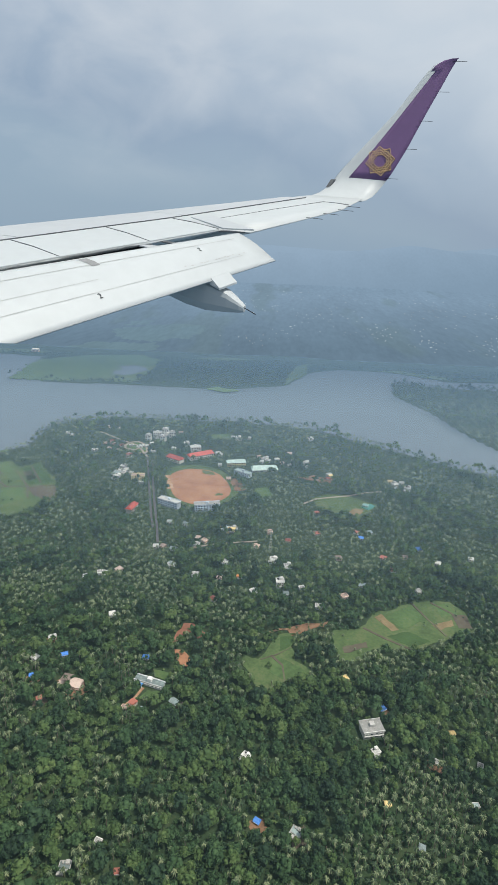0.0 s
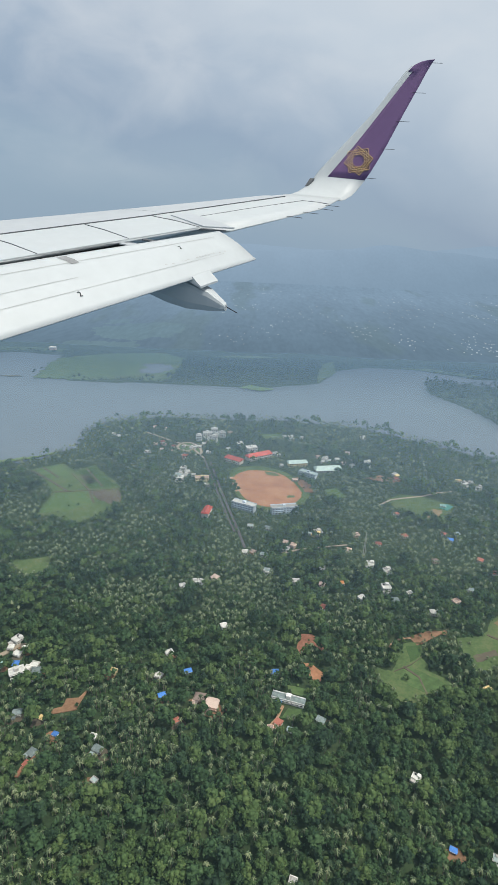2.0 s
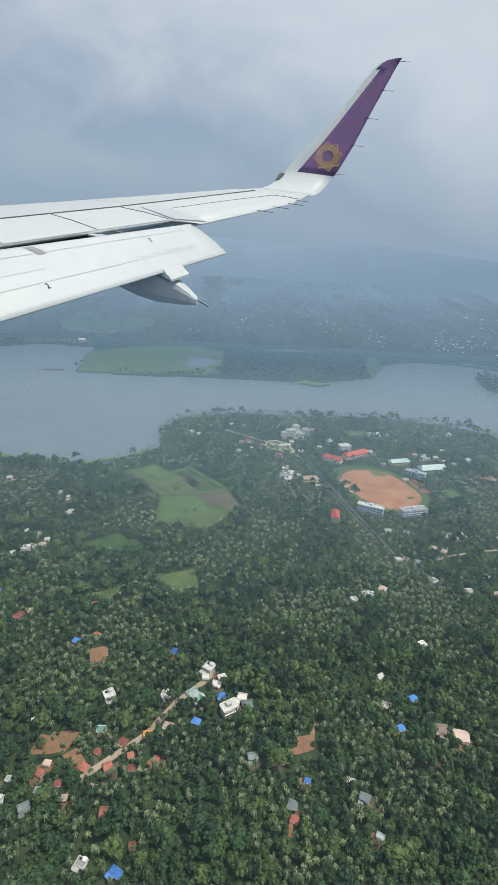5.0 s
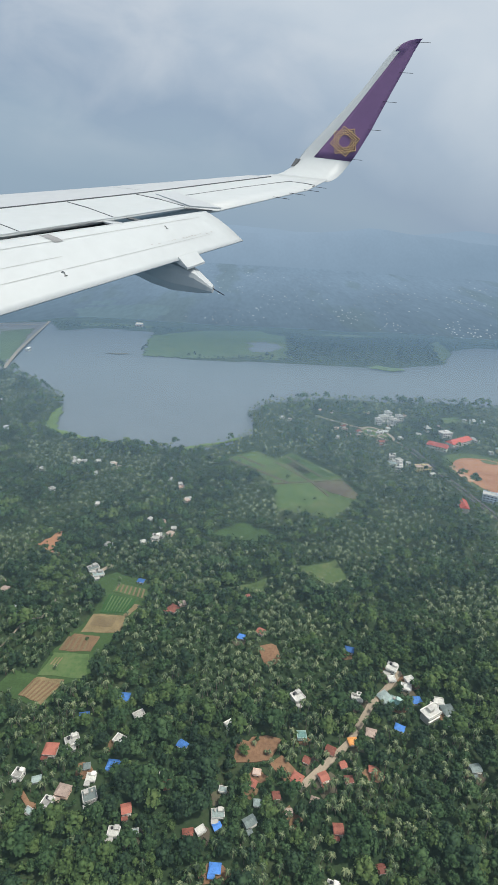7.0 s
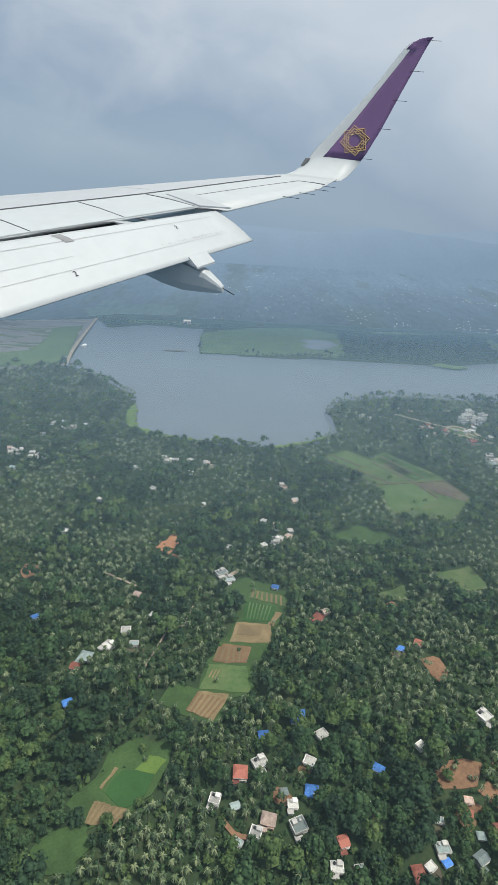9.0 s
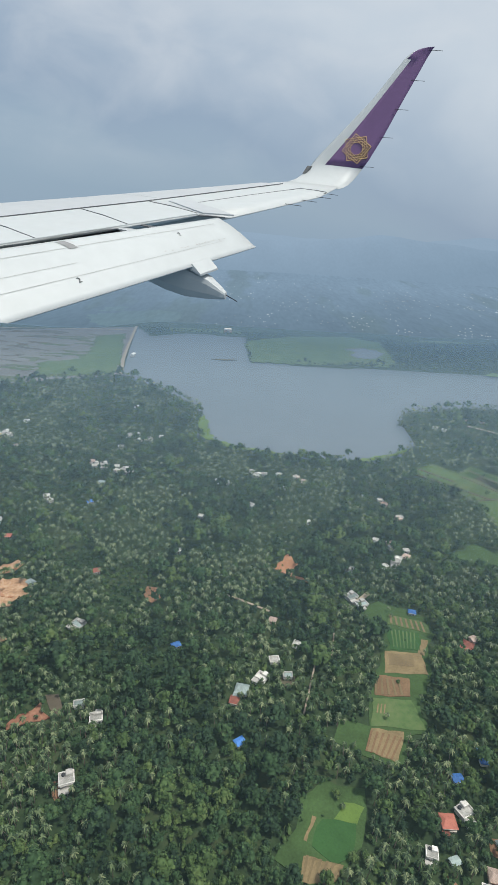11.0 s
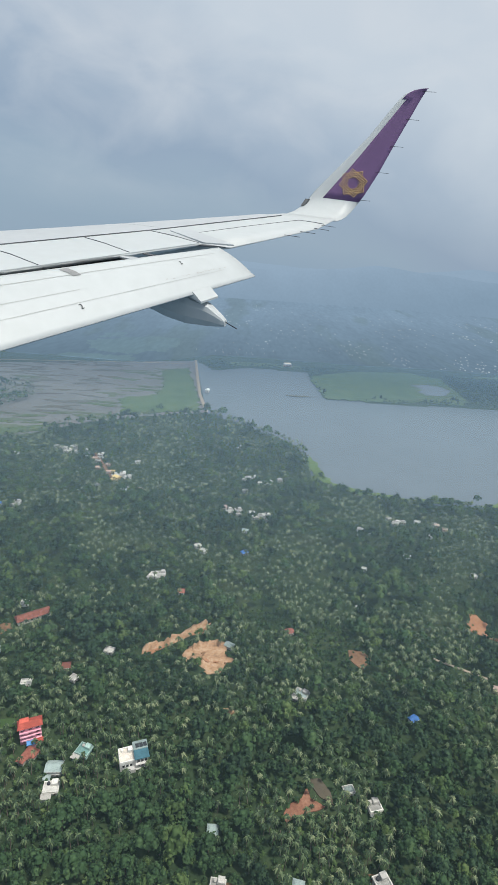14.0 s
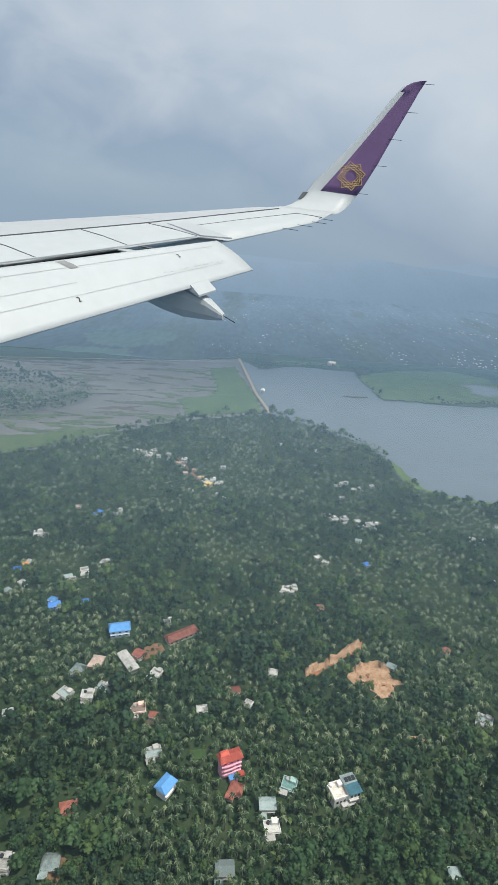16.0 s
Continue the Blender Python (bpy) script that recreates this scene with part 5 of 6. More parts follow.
settle("wm", "0.3,13.7 4.8,14.3 0.9,25.3 1.7,24.8 1.3,23.3 9.3,35.4 -9.5,42.2 -16.2,17.4 -18.1,17.3 -14.8,18.6 -17.7,12.3 -10.3,34.8 -9.2,41.5 -24.6,15.6 -25.7,14.6 -23.8,14.6 -24.7,13.9 -22.9,13.3 -29.5,19.3 -23.9,25.6 -29.7,33.0 -36.4,37.1 -36.6,32.7 -38.1,33.1 -34.3,15.8 -34.1,17.6 -38.0,15.6 -41.5,27.0 -45.2,37.0 -47.2,39.5 -49.3,40.6 -42.4,17.6 -48.4,16.5 -46.0,22.2 -47.9,21.1 -49.2,28.1 -49.7,32.6 -52.8,30.1 -45.6,36.7 -49.5,40.1 -38.6,33.2 -36.9,32.8 -41.2,27.1 -37.7,37.5")
settle("ws", "-8.5,18.4 -6.4,20.1 2.4,23.0 3.2,21.7 9.9,26.0 11.9,26.6 8.3,14.1 -3.8,10.6 -2.4,42.6 -17.2,41.9 3.2,38.7 -7.8,23.1 6.8,14.1 -8.7,17.2 -8.6,22.7 -22.0,14.7 -10.4,14.5 -23.2,26.5 -24.4,25.3 -23.7,25.9 -27.3,28.4 -20.2,16.3 -28.3,20.7 -29.1,20.0 -32.3,28.4 -23.4,30.9 -31.8,32.0 -22.9,16.5 -20.8,13.4 -23.3,15.7 -39.6,29.1 -29.3,33.1 -30.0,29.7 -33.0,25.6 -23.8,26.7 -46.0,24.7 -43.0,21.2 -44.4,20.9 -42.2,22.5 -49.9,27.5 -39.9,29.5 -50.5,40.7 -52.5,39.2 -44.5,35.0 -50.2,26.8 -52.0,26.4")
settle("ys", "4.0,17.4 7.7,15.3 4.8,36.4 4.9,12.5 -12.4,15.1 -10.5,17.3")
settle("bs", "-52.6,27.3")
settle("gm", "-10.7,34.7")
settle("gs", "-4.0,39.3 1.9,39.1 6.6,28.8 -4.5,28.4 1.6,22.5 5.5,23.6 -5.5,28.5 -4.7,25.7 -37.7,31.2 -36.7,32.4 -52.3,27.8 -50.4,27.0")
settle("ps", "-13.4,40.2 -12.7,39.2 -7.7,43.4 -10.8,38.2 -2.6,34.9 1.2,38.2 3.7,35.6 4.5,25.9 -3.5,27.0 -5.3,25.9 0.6,28.1 8.2,26.4 4.5,22.6 -1.8,23.4 -5.5,41.6 -13.2,43.6 -46.4,38.2 -46.9,37.7 -46.1,37.1 -38.9,33.6")
settle("rs", "4.6,35.9 5.8,28.7 7.0,26.2 3.5,30.8")
settle("wm", "-10.3,39.9 -8.8,42.7 10.1,34.9 -44.8,36.6")
settle("ws", "-16.7,41.5 -13.8,38.6 -9.6,40.6 -9.2,41.8 -10.1,35.3 -8.6,33.5 -5.9,40.2 -1.7,43.0 -3.1,43.0 3.0,37.8 9.9,35.9 -3.1,23.5 -1.7,24.8 -0.0,22.5 8.3,23.4 -3.5,37.2 -3.7,39.1 -11.1,39.9 -9.9,40.0 -9.1,39.0 -3.5,26.3 -4.5,24.2 -5.7,25.8 -8.0,23.1 -24.4,27.2 -25.9,25.0 -22.8,29.3 -24.1,31.4 -28.3,31.7 -49.4,39.9 -48.3,40.4 -44.7,38.9 -50.1,40.6 -37.3,37.7 -35.7,37.5 -37.4,33.1 -30.0,33.4 -28.5,33.2 -31.3,31.9 -27.6,33.0 -49.9,40.5 -48.9,40.0 -48.2,39.7 -47.2,38.7 -44.8,35.2 -46.3,35.5 -36.9,36.9 -37.2,37.8 -37.8,35.7 -37.3,32.6 -40.8,43.5 -38.4,42.8 -52.6,30.0 -49.8,27.2")
settle("ym", "-1.7,28.1 -45.4,36.3")
settle("ys", "9.1,36.0 -2.2,28.2 -45.9,37.3")
settle("ws", "-13.8,17.2 -14.5,17.9 -13.5,16.7 -14.3,18.2 -14.9,18.2 -13.6,17.4")
settle("gm", "-13.4,17.1 -15.3,17.5 -26.1,23.3")
settle("rs", "-17.3,15.6 -18.0,15.3 -16.9,14.8 -16.2,15.1 -18.9,14.3")
settle("ps", "-19.4,14.9 -17.9,14.2 -18.6,13.9 -16.0,16.2")
settle("gs", "-38.2,16.8")
settle("rm", "-10.7,37.9 -12.9,40.5")
settle("wm", "-10.5,35.7 -10.5,34.1 -6.7,40.8 -5.8,40.1 -0.1,38.9 -2.6,42.7 3.6,43.6")
settle("ws", "-13.6,38.6 -7.6,39.8 -3.9,39.4 0.8,38.8 1.8,37.8 0.1,38.5 3.0,38.5 -10.2,35.4 -9.7,34.9")
settle("ps", "-0.6,39.1 1.8,40.2 -10.4,43.9 -14.2,43.9")




def long_block(name, x, y, turn, length, width, floors, wall, roof, pitched_roof, label, category="building"):
    """A long storeyed building with bands of windows and one roof."""
    st = 0.135
    h = floors * st
    root = new(name)
    part("wall", box_bm(-length / 2, -width / 2, -0.1, length / 2, width / 2, h, 0.004), wall, root)
    if pitched_roof:
        bm = bmesh.new()
        pitched(bm, -length / 2, -width / 2, length / 2, width / 2, h, 0.36 * width, 0.2 * width, 0.05)
        part("roof", bm, roof, root, "sheeted pitched roof")
    else:
        part("roof", box_bm(-length / 2 - 0.03, -width / 2 - 0.03, h, length / 2 + 0.03, width / 2 + 0.03, h + 0.02), roof, root, "flat roof slab")
        for y0 in (-width / 2 - 0.028, width / 2 + 0.008):
            part("parapet", box_bm(-length / 2 - 0.028, y0, h + 0.02, length / 2 + 0.028, y0 + 0.02, h + 0.06), wall, root)
        part("stair_room", box_bm(-0.09, -0.05, h + 0.02, 0.09, 0.12, h + 0.14, 0.004), wall, root)
    n = max(3, int(length / 0.17))
    for f in range(floors):
        z = f * st + 0.04
        for k in range(n):
            cx = -length / 2 + length * (k + 0.5) / n
            part("window", box_bm(cx - 0.042, -width / 2 - 0.003, z, cx + 0.042, -width / 2 + 0.01, z + 0.065), GLASS, root)
        part("ledge", box_bm(-length / 2, -width / 2 - 0.04, (f + 1) * st - 0.018, length / 2, -width / 2 - 0.001, (f + 1) * st - 0.004), wall, root)
    root.matrix_basis = pose(x, y, ground_z(x, y) + 0.02, 0, 0, turn)
    tagged(root, label, category)
    c, s_ = math.cos(radians(turn)), math.sin(radians(turn))
    k = max(1, int(length / width / 1.2))
    for i in range(k + 1):
        u = (i / k - 0.5) * length * 0.9
        PLOTS.append((x + u * c, y + u * s_, width * 1.1 + 0.1))
    return root


long_block("school_building", -5.2, 38.55, 33, 2.0, 0.6, 2, WALL_MAT["r"], ROOF_MAT["R"], True, "long two-storey school with bright red tiled roof", "school")
long_block("school_building", -7.0, 37.6, -31, 1.3, 0.55, 2, WALL_MAT["r"], ROOF_MAT["R"], True, "angled school wing with bright red tiled roof", "school")
long_block("school_building", -5.77, 39.65, 20, 0.8, 0.5, 3, WALL_MAT["w"], ROOF_MAT["w"], False, "pale three-storey block behind the red school", "school")
long_block("school_building", -1.63, 35.81, -32, 1.3, 0.4, 2, WALL_MAT["q"], ROOF_MAT["g"], False, "grey and white school block beside the hall", "school")
long_block("school_building", -2.3, 37.5, 14, 1.4, 0.5, 2, WALL_MAT["y"], ROOF_MAT["n"], True, "yellow school block with pale green roof", "school")
long_block("assembly_hall", -0.1, 36.9, 12, 1.9, 0.7, 1, WALL_MAT["w"], ROOF_MAT["n"], True, "broad hall with pale green sheet roof", "hall")
long_block("school_building", -5.98, 30.62, -24, 1.5, 0.42, 3, WALL_MAT["q"], ROOF_MAT["w"], False, "white and blue three-storey school block", "school")
long_block("school_building", -3.5, 30.45, 14, 1.6, 0.42, 3, WALL_MAT["q"], ROOF_MAT["w"], False, "white and blue three-storey school block", "school")
long_block("church", -8.2, 29.75, 80, 0.9, 0.4, 2, WALL_MAT["r"], ROOF_MAT["R"], True, "narrow building with bright red roof", "church")
long_block("workshop", -47.0, 22.6, -52, 0.9, 0.26, 1, WALL_MAT["g"], ROOF_MAT["w"], True, "long low shed with pale grey-green sheet roof", "shed")
long_block("tiled_house", -45.4, 24.0, 36, 1.15, 0.34, 1, WALL_MAT["r"], ROOF_MAT["r"], True, "long low house with faded red tiles", "house")
long_block("apartment_house", -14.05, 16.85, 30, 0.5, 0.32, 2, WALL_MAT["w"], ROOF_MAT["w"], False, "white three-storey house with flat roof", "house")
long_block("white_house", 4.75, 15.1, 14, 0.75, 0.5, 2, WALL_MAT["w"], ROOF_MAT["w"], False, "large white two-storey house with flat roof", "house")
long_house = long_block("long_house", -3.72, 16.42, -15, 1.2, 0.26, 1, WALL_MAT["W"], ROOF_MAT["g"], False, "long low white house with stained grey flat roof", "house")
part("porch_roof", box_bm(-0.42, -0.30, 0.10, -0.20, -0.13, 0.118), ROOF_MAT["u"], long_house, "blue sheet porch roof")
part("porch_post", box_bm(-0.41, -0.29, -0.05, -0.395, -0.275, 0.10), WALL_MAT["W"], long_house)
part("porch_post", box_bm(-0.225, -0.29, -0.05, -0.21, -0.275, 0.10), WALL_MAT["W"], long_house)
settle("ps", "-4.39,15.22")
settle("gs", "-3.72,15.19 -2.59,15.63")
settle("ts", "-18.08,16.03")
settle("ws", "-1.95,28.12 -0.4,38.2 4.7,36.6")
settle("gm", "-1.6,28.2")
settle("rs", "1.71,27.3 3.42,28.3")
long_block("yellow_house", -9.0, 34.2, 8, 0.9, 0.4, 2, WALL_MAT["y"], ROOF_MAT["p"], False, "cream two-storey house with flat roof", "house")
for x, y, turn, size in ((-9.5, 42.3, 10, 0.7), (-8.9, 41.5, -12, 0.6), (-8.3, 42.5, 20, 0.5), (-10.1, 41.6, 0, 0.45), (-9.0, 43.2, 8, 0.5)):
    long_block("white_block", x, y, turn, size, 0.4, 3, WALL_MAT["w"], ROOF_MAT["w"], False, "white three-storey block near the cape", "building")
long_block("blue_roofed_house", -45.1, 18.4, 58, 0.4, 0.3, 2, WALL_MAT["W"], ROOF_MAT["u"], True, "white house with bright blue sheet roof", "house")
long_block("blue_roofed_house", -47.6, 24.0, 16, 0.66, 0.4, 2, WALL_MAT["q"], ROOF_MAT["u"], True, "pale blue house with broad blue sheet roof", "house")
long_block("shore_house", -33.4, 71.0, 4, 0.9, 0.6, 2, WALL_MAT["p"], ROOF_MAT["W"], True, "pinkish house with white roof on the far shore", "house")
long_block("boat_hut", -41.9, 57.4, 80, 0.5, 0.3, 1, WALL_MAT["w"], ROOF_MAT["W"], True, "small white hut beside the causeway", "hut")
pink = long_block("pink_house", -43.5, 19.05, 24, 0.56, 0.26, 4, WALL_MAT["R"], ROOF_MAT["R"], True, "tall pink house with bright red roof", "house")
bm = bmesh.new()
pitched(bm, -0.24, 0.0, -0.04, 0.13, 0.62, 0.06, 0.001, 0.02)
part("dormer_roof", bm, ROOF_MAT["R"], pink, "small red gable over the stair")
part("dormer_wall", box_bm(-0.23, 0.01, 0.54, -0.05, 0.12, 0.625), WALL_MAT["R"], pink)
for k in range(3):
    part("balcony", box_bm(-0.24, -0.20, 0.125 + k * 0.135, 0.10, -0.165, 0.165 + k * 0.135), WALL_MAT["R"], pink, "pink balcony front")
part("porch_roof", box_bm(-0.12, -0.36, 0.12, 0.12, -0.205, 0.138), ROOF_MAT["u"], pink, "blue porch roof")
part("porch_roof", box_bm(0.125, -0.36, 0.14, 0.32, -0.205, 0.158), ROOF_MAT["R"], pink, "red porch roof")
part("porch_wall", box_bm(-0.10, -0.34, -0.05, 0.30, -0.21, 0.119), WALL_MAT["R"], pink)


def white_villa(x, y, turn):
    """Two joined blocks: a low one with a roof terrace, a taller one half roofed in teal with solar panels behind."""
    root = new("white_villa")
    part("low_wing", box_bm(-0.40, -0.24, -0.1, 0.0, 0.22, 0.235, 0.005), WALL_MAT["W"], root, "cream low wing")
    part("roof_terrace", box_bm(-0.395, -0.235, 0.236, -0.005, 0.215, 0.246), WALL_MAT["r"], root, "sandy roof terrace")
    for x0, y0, x1, y1 in ((-0.40, -0.24, 0.0, -0.22), (-0.40, 0.20, 0.0, 0.22), (-0.40, -0.22, -0.38, 0.20)):
        part("parapet", box_bm(x0, y0, 0.236, x1, y1, 0.285), WALL_MAT["W"], root)
    part("stair_room", box_bm(-0.14, 0.04, 0.246, -0.02, 0.18, 0.34, 0.004), WALL_MAT["W"], root)
    part("water_tank", loft([[(-0.30 + 0.04 * r * math.cos(q), 0.13 + 0.04 * r * math.sin(q), z) for q in [i * math.pi / 4 for i in range(8)]] for r, z in ((1, 0.247), (1, 0.31), (0.5, 0.325))]), WALL_MAT["W"], root, "round white water tank")
    part("tall_wing", box_bm(0.004, -0.27, -0.1, 0.36, 0.24, 0.33, 0.005), WALL_MAT["W"], root, "white taller wing")
    part("front_roof", box_bm(-0.01, -0.31, 0.334, 0.385, -0.01, 0.352), ROOF_MAT["d"], root, "dark teal roof sheet")
    part("rear_roof", box_bm(-0.01, -0.006, 0.336, 0.385, 0.265, 0.36), ROOF_MAT["g"], root, "grey rear roof slab")
    for k in range(3):
        part("solar_panel", box_bm(0.06 + k * 0.105, 0.04, 0.366, 0.155 + k * 0.105, 0.17, 0.376), GLASS, root, "dark solar panel")
    for k in range(2):
        part("balcony", box_bm(0.01, -0.34, 0.02 + k * 0.15, 0.36, -0.272, 0.035 + k * 0.15), WALL_MAT["W"], root, "white balcony slab")
        for q in (0.09, 0.19, 0.29):
            part("window", box_bm(q - 0.035, -0.276, 0.06 + k * 0.14, q + 0.035, -0.268, 0.13 + k * 0.14), GLASS, root)
    for q in (-0.30, -0.20, -0.10):
        part("window", box_bm(q - 0.03, -0.246, 0.10, q + 0.03, -0.238, 0.17), GLASS, root)
    part("porch", box_bm(-0.20, -0.36, -0.1, 0.0, -0.245, 0.09, 0.004), WALL_MAT["W"], root, "low white porch")
    root.matrix_basis = pose(x, y, ground_z(x, y) + 0.02, 0, 0, turn)
    tagged(root, "white two-storey villa with teal roof and terrace", "house")
    PLOTS.append((x, y, 0.62))


white_villa(-40.5, 18.57, 20)


def lattice_mast(x, y, h):
    root = new("lattice_mast")
    for sx in (-1, 1):
        for sy in (-1, 1):
            part("leg", loft([[(sx * w + a, sy * w + b, z) for a, b in ((-t, -t), (t, -t), (t, t), (-t, t))] for w, z, t in ((0.06, 0, 0.008), (0.012, h, 0.004))]), CONCRETE, root)
    for k in range(9):
        z = h * k / 9
        w = 0.06 - 0.048 * k / 9
        part("brace", box_bm(-w, -w - 0.004, z, w, -w + 0.004, z + 0.01), CONCRETE, root)
        part("brace", box_bm(-w, w - 0.004, z, w, w + 0.004, z + 0.01), CONCRETE, root)
    root.matrix_basis = pose(x, y, ground_z(x, y))
    tagged(root, "slim grey steel lattice mast above the trees", "mast")


lattice_mast(0.7, 26.1, 1.5)


def far_town():
    """White specks of houses scattered in clusters over the far plain."""
    rnd = random.Random(21)
    V, F = [], []
    for c in range(62):
        a, d = radians(rnd.uniform(-6, 36) if c % 4 else rnd.uniform(-36, 36)), rnd.uniform(1950, 3450)
        for _ in range(rnd.randint(3, 14)):
            aa, dd = a + rnd.gauss(0, 0.02), d + rnd.gauss(0, 90)
            x, y = -22 + dd * math.sin(aa), dd * math.cos(aa)
            z = float(np.interp(dd, (1600, 2300, 3000, 3600, 4200), (-310, -300, -270, -235, -190))) - 4
            w, b, h = rnd.uniform(0.9, 3.2) * (2.0 if rnd.random() < 0.08 else 1.0) * dd / 3000, rnd.uniform(2, 5), rnd.uniform(4.6, 6.6)
            k = len(V)
            V += [(x - w, y - b, z), (x + w, y - b, z), (x + w, y + b, z), (x - w, y + b, z), (x - w, y - b, z + h), (x + w, y - b, z + h), (x + w, y + b, z + h), (x - w, y + b, z + h)]
            F += [(k, k + 1, k + 5, k + 4), (k + 1, k + 2, k + 6, k + 5), (k + 2, k + 3, k + 7, k + 6), (k + 3, k, k + 4, k + 7), (k + 4, k + 5, k + 6, k + 7)]
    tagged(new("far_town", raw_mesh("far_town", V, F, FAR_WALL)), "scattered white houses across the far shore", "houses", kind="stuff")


FAR_PADDY = hazed_glow_material("far_paddy", (0.156, 0.244, 0.290), (0.172, 0.264, 0.335), 1500, 2300, 0.10, (0.165, 0.245, 0.270))


def far_fields():
    """Pale green fields on the hazy plain behind the marsh."""
    for q, outline in enumerate(([(-646, 2000), (-523, 2163), (-334, 2204), (-329, 1939), (-454, 1807), (-575, 1826)],
                                  [(-694, 1611), (-645, 1720), (-453, 1763), (-410, 1669), (-527, 1572), (-643, 1522)],
                                  [(-827, 1550), (-766, 1640), (-693, 1565), (-752, 1459), (-778, 1450)],
                                  [(-653, 2181), (-567, 2254), (-571, 2172), (-628, 2128)])):
        edge = ragged(outline, 22.0, 18.0, q + 3)
        z = [float(np.interp(math.hypot(x + 22, y), (1600, 2300, 3000), (-310, -300, -270))) + 6 for x, y in edge]
        V = [(x, y, h) for (x, y), h in zip(edge, z)] + [(x, y, h - 4) for (x, y), h in zip(edge, z)]
        n = len(edge)
        F = [tuple(range(n))] + [(i, i + n, (i + 1) % n + n, (i + 1) % n) for i in range(n)]
        me = bpy.data.meshes.new("far_field")
        me.from_pydata(V, [], F)
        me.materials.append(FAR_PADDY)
        tagged(new("far_field", me), "pale green paddy fading in haze beyond the marsh", "field", kind="structure")


far_fields()
# sunlit white seen through haze, put in as glow that the wing's shadow cannot darken
FAR_WALL = hazed_glow_material("glowing_whitewash", (0.40, 0.48, 0.54), (0.36, 0.455, 0.54), 1700, 3700, 0.45)
far_town()

# ---- woods ----
def blob_verts(rnd, seg, rings):
    """A lumpy dome: points and triangles."""
    v, f = [(0, 0, 1.0)], []
    for r in range(1, rings + 1):
        a = r / rings * 1.75
        for s in range(seg):
            b = (s + 0.5 * (r % 2)) / seg * 2 * math.pi
            k = rnd.uniform(0.72, 1.18)
            v.append((math.sin(a) * math.cos(b) * k, math.sin(a) * math.sin(b) * k, math.cos(a) * rnd.uniform(0.85, 1.12)))
    for s in range(seg):
        f.append((0, 1 + s, 1 + (s + 1) % seg))
    for r in range(rings - 1):
        o, p = 1 + r * seg, 1 + (r + 1) * seg
        for s in range(seg):
            t = (s + 1) % seg
            f += [(o + s, p + s, o + t), (o + t, p + s, p + t)]
    return v, f


def broad_crown(rnd, lobes, clumps, seg=5, rings=2, leaf=0.2):
    """A crown of unit radius on z 0: a few lumpy lobes with leaf clumps standing out of them."""
    v, f, balls = [], [], []
    for k in range(lobes):
        a = (k + rnd.uniform(-0.3, 0.3)) / max(1, lobes - 1) * 2 * math.pi
        d = 0.0 if k == 0 else rnd.uniform(0.36, 0.62)
        r = (rnd.uniform(0.5, 0.62) if k == 0 else rnd.uniform(0.32, 0.52)) if lobes > 1 else 0.72
        c = Vector((d * math.cos(a), d * math.sin(a), (rnd.uniform(0.66, 0.84) if k == 0 else rnd.uniform(0.34, 0.66)) if lobes > 1 else 0.5))
        balls.append((c, r))
        bv, bf = blob_verts(rnd, seg, rings)
        o = len(v)
        v += [tuple(c + Vector(p) * r * 0.78) for p in bv]
        f += [tuple(i + o for i in t) for t in bf]
    for i in range(clumps):
        c0, r = balls[i % len(balls)]
        a, b = math.acos(rnd.uniform(-0.1, 1)), rnd.uniform(0, 2 * math.pi)
        n = Vector((math.sin(a) * math.cos(b), math.sin(a) * math.sin(b), math.cos(a)))
        c = c0 + n * r * rnd.uniform(0.78, 1.15)
        m = (n + Vector((rnd.uniform(-0.6, 0.6), rnd.uniform(-0.6, 0.6), rnd.uniform(-0.2, 0.6)))).normalized()
        t = m.orthogonal().normalized()
        t.rotate(Matrix.Rotation(rnd.uniform(0, 6.3), 3, m))
        u = m.cross(t)
        s = rnd.uniform(0.6, 1.35) * leaf
        k = len(v)
        v += [tuple(c + t * s - m * 0.3 * s), tuple(c + u * s * 0.7), tuple(c - t * s * 0.9 - m * 0.3 * s), tuple(c - u * s * 0.8 + m * 0.15 * s)]
        f += [(k, k + 1, k + 3), (k + 1, k + 2, k + 3)]
    return np.array(v), np.array(f)


def palm_crown(rnd, fronds, joints, wide=0.105):
    """Arching fronds, unit reach, hub at z 0.9; the lower ones hang."""
    v, f = [], []
    for i in range(fronds):
        a = i * 2.4 + rnd.uniform(-0.3, 0.3)
        lift = 0.95 - 1.5 * i / fronds + rnd.uniform(-0.12, 0.12)
        reach = rnd.uniform(0.78, 1.1)
        tilt = rnd.uniform(-0.5, 0.5)
        dx, dy = math.cos(a), math.sin(a)
        prev = None
        for j in range(joints + 1):
            s = j / joints
            r = reach * (s - 0.22 * s * s * abs(lift))
            z = 0.9 + lift * 0.6 * math.sin(s * 2.0) - 0.72 * s * s * reach
            w = wide * math.sin(math.pi * min(1, 0.14 + s * 0.82)) + 0.012
            k = len(v)
            v += [(dx * r - dy * w, dy * r + dx * w, z - w * tilt), (dx * r + dy * w, dy * r - dx * w, z + w * tilt)]
            if prev is not None:
                f += [(prev, k, prev + 1), (prev + 1, k, k + 1)]
            prev = k
    return np.array(v), np.array(f)


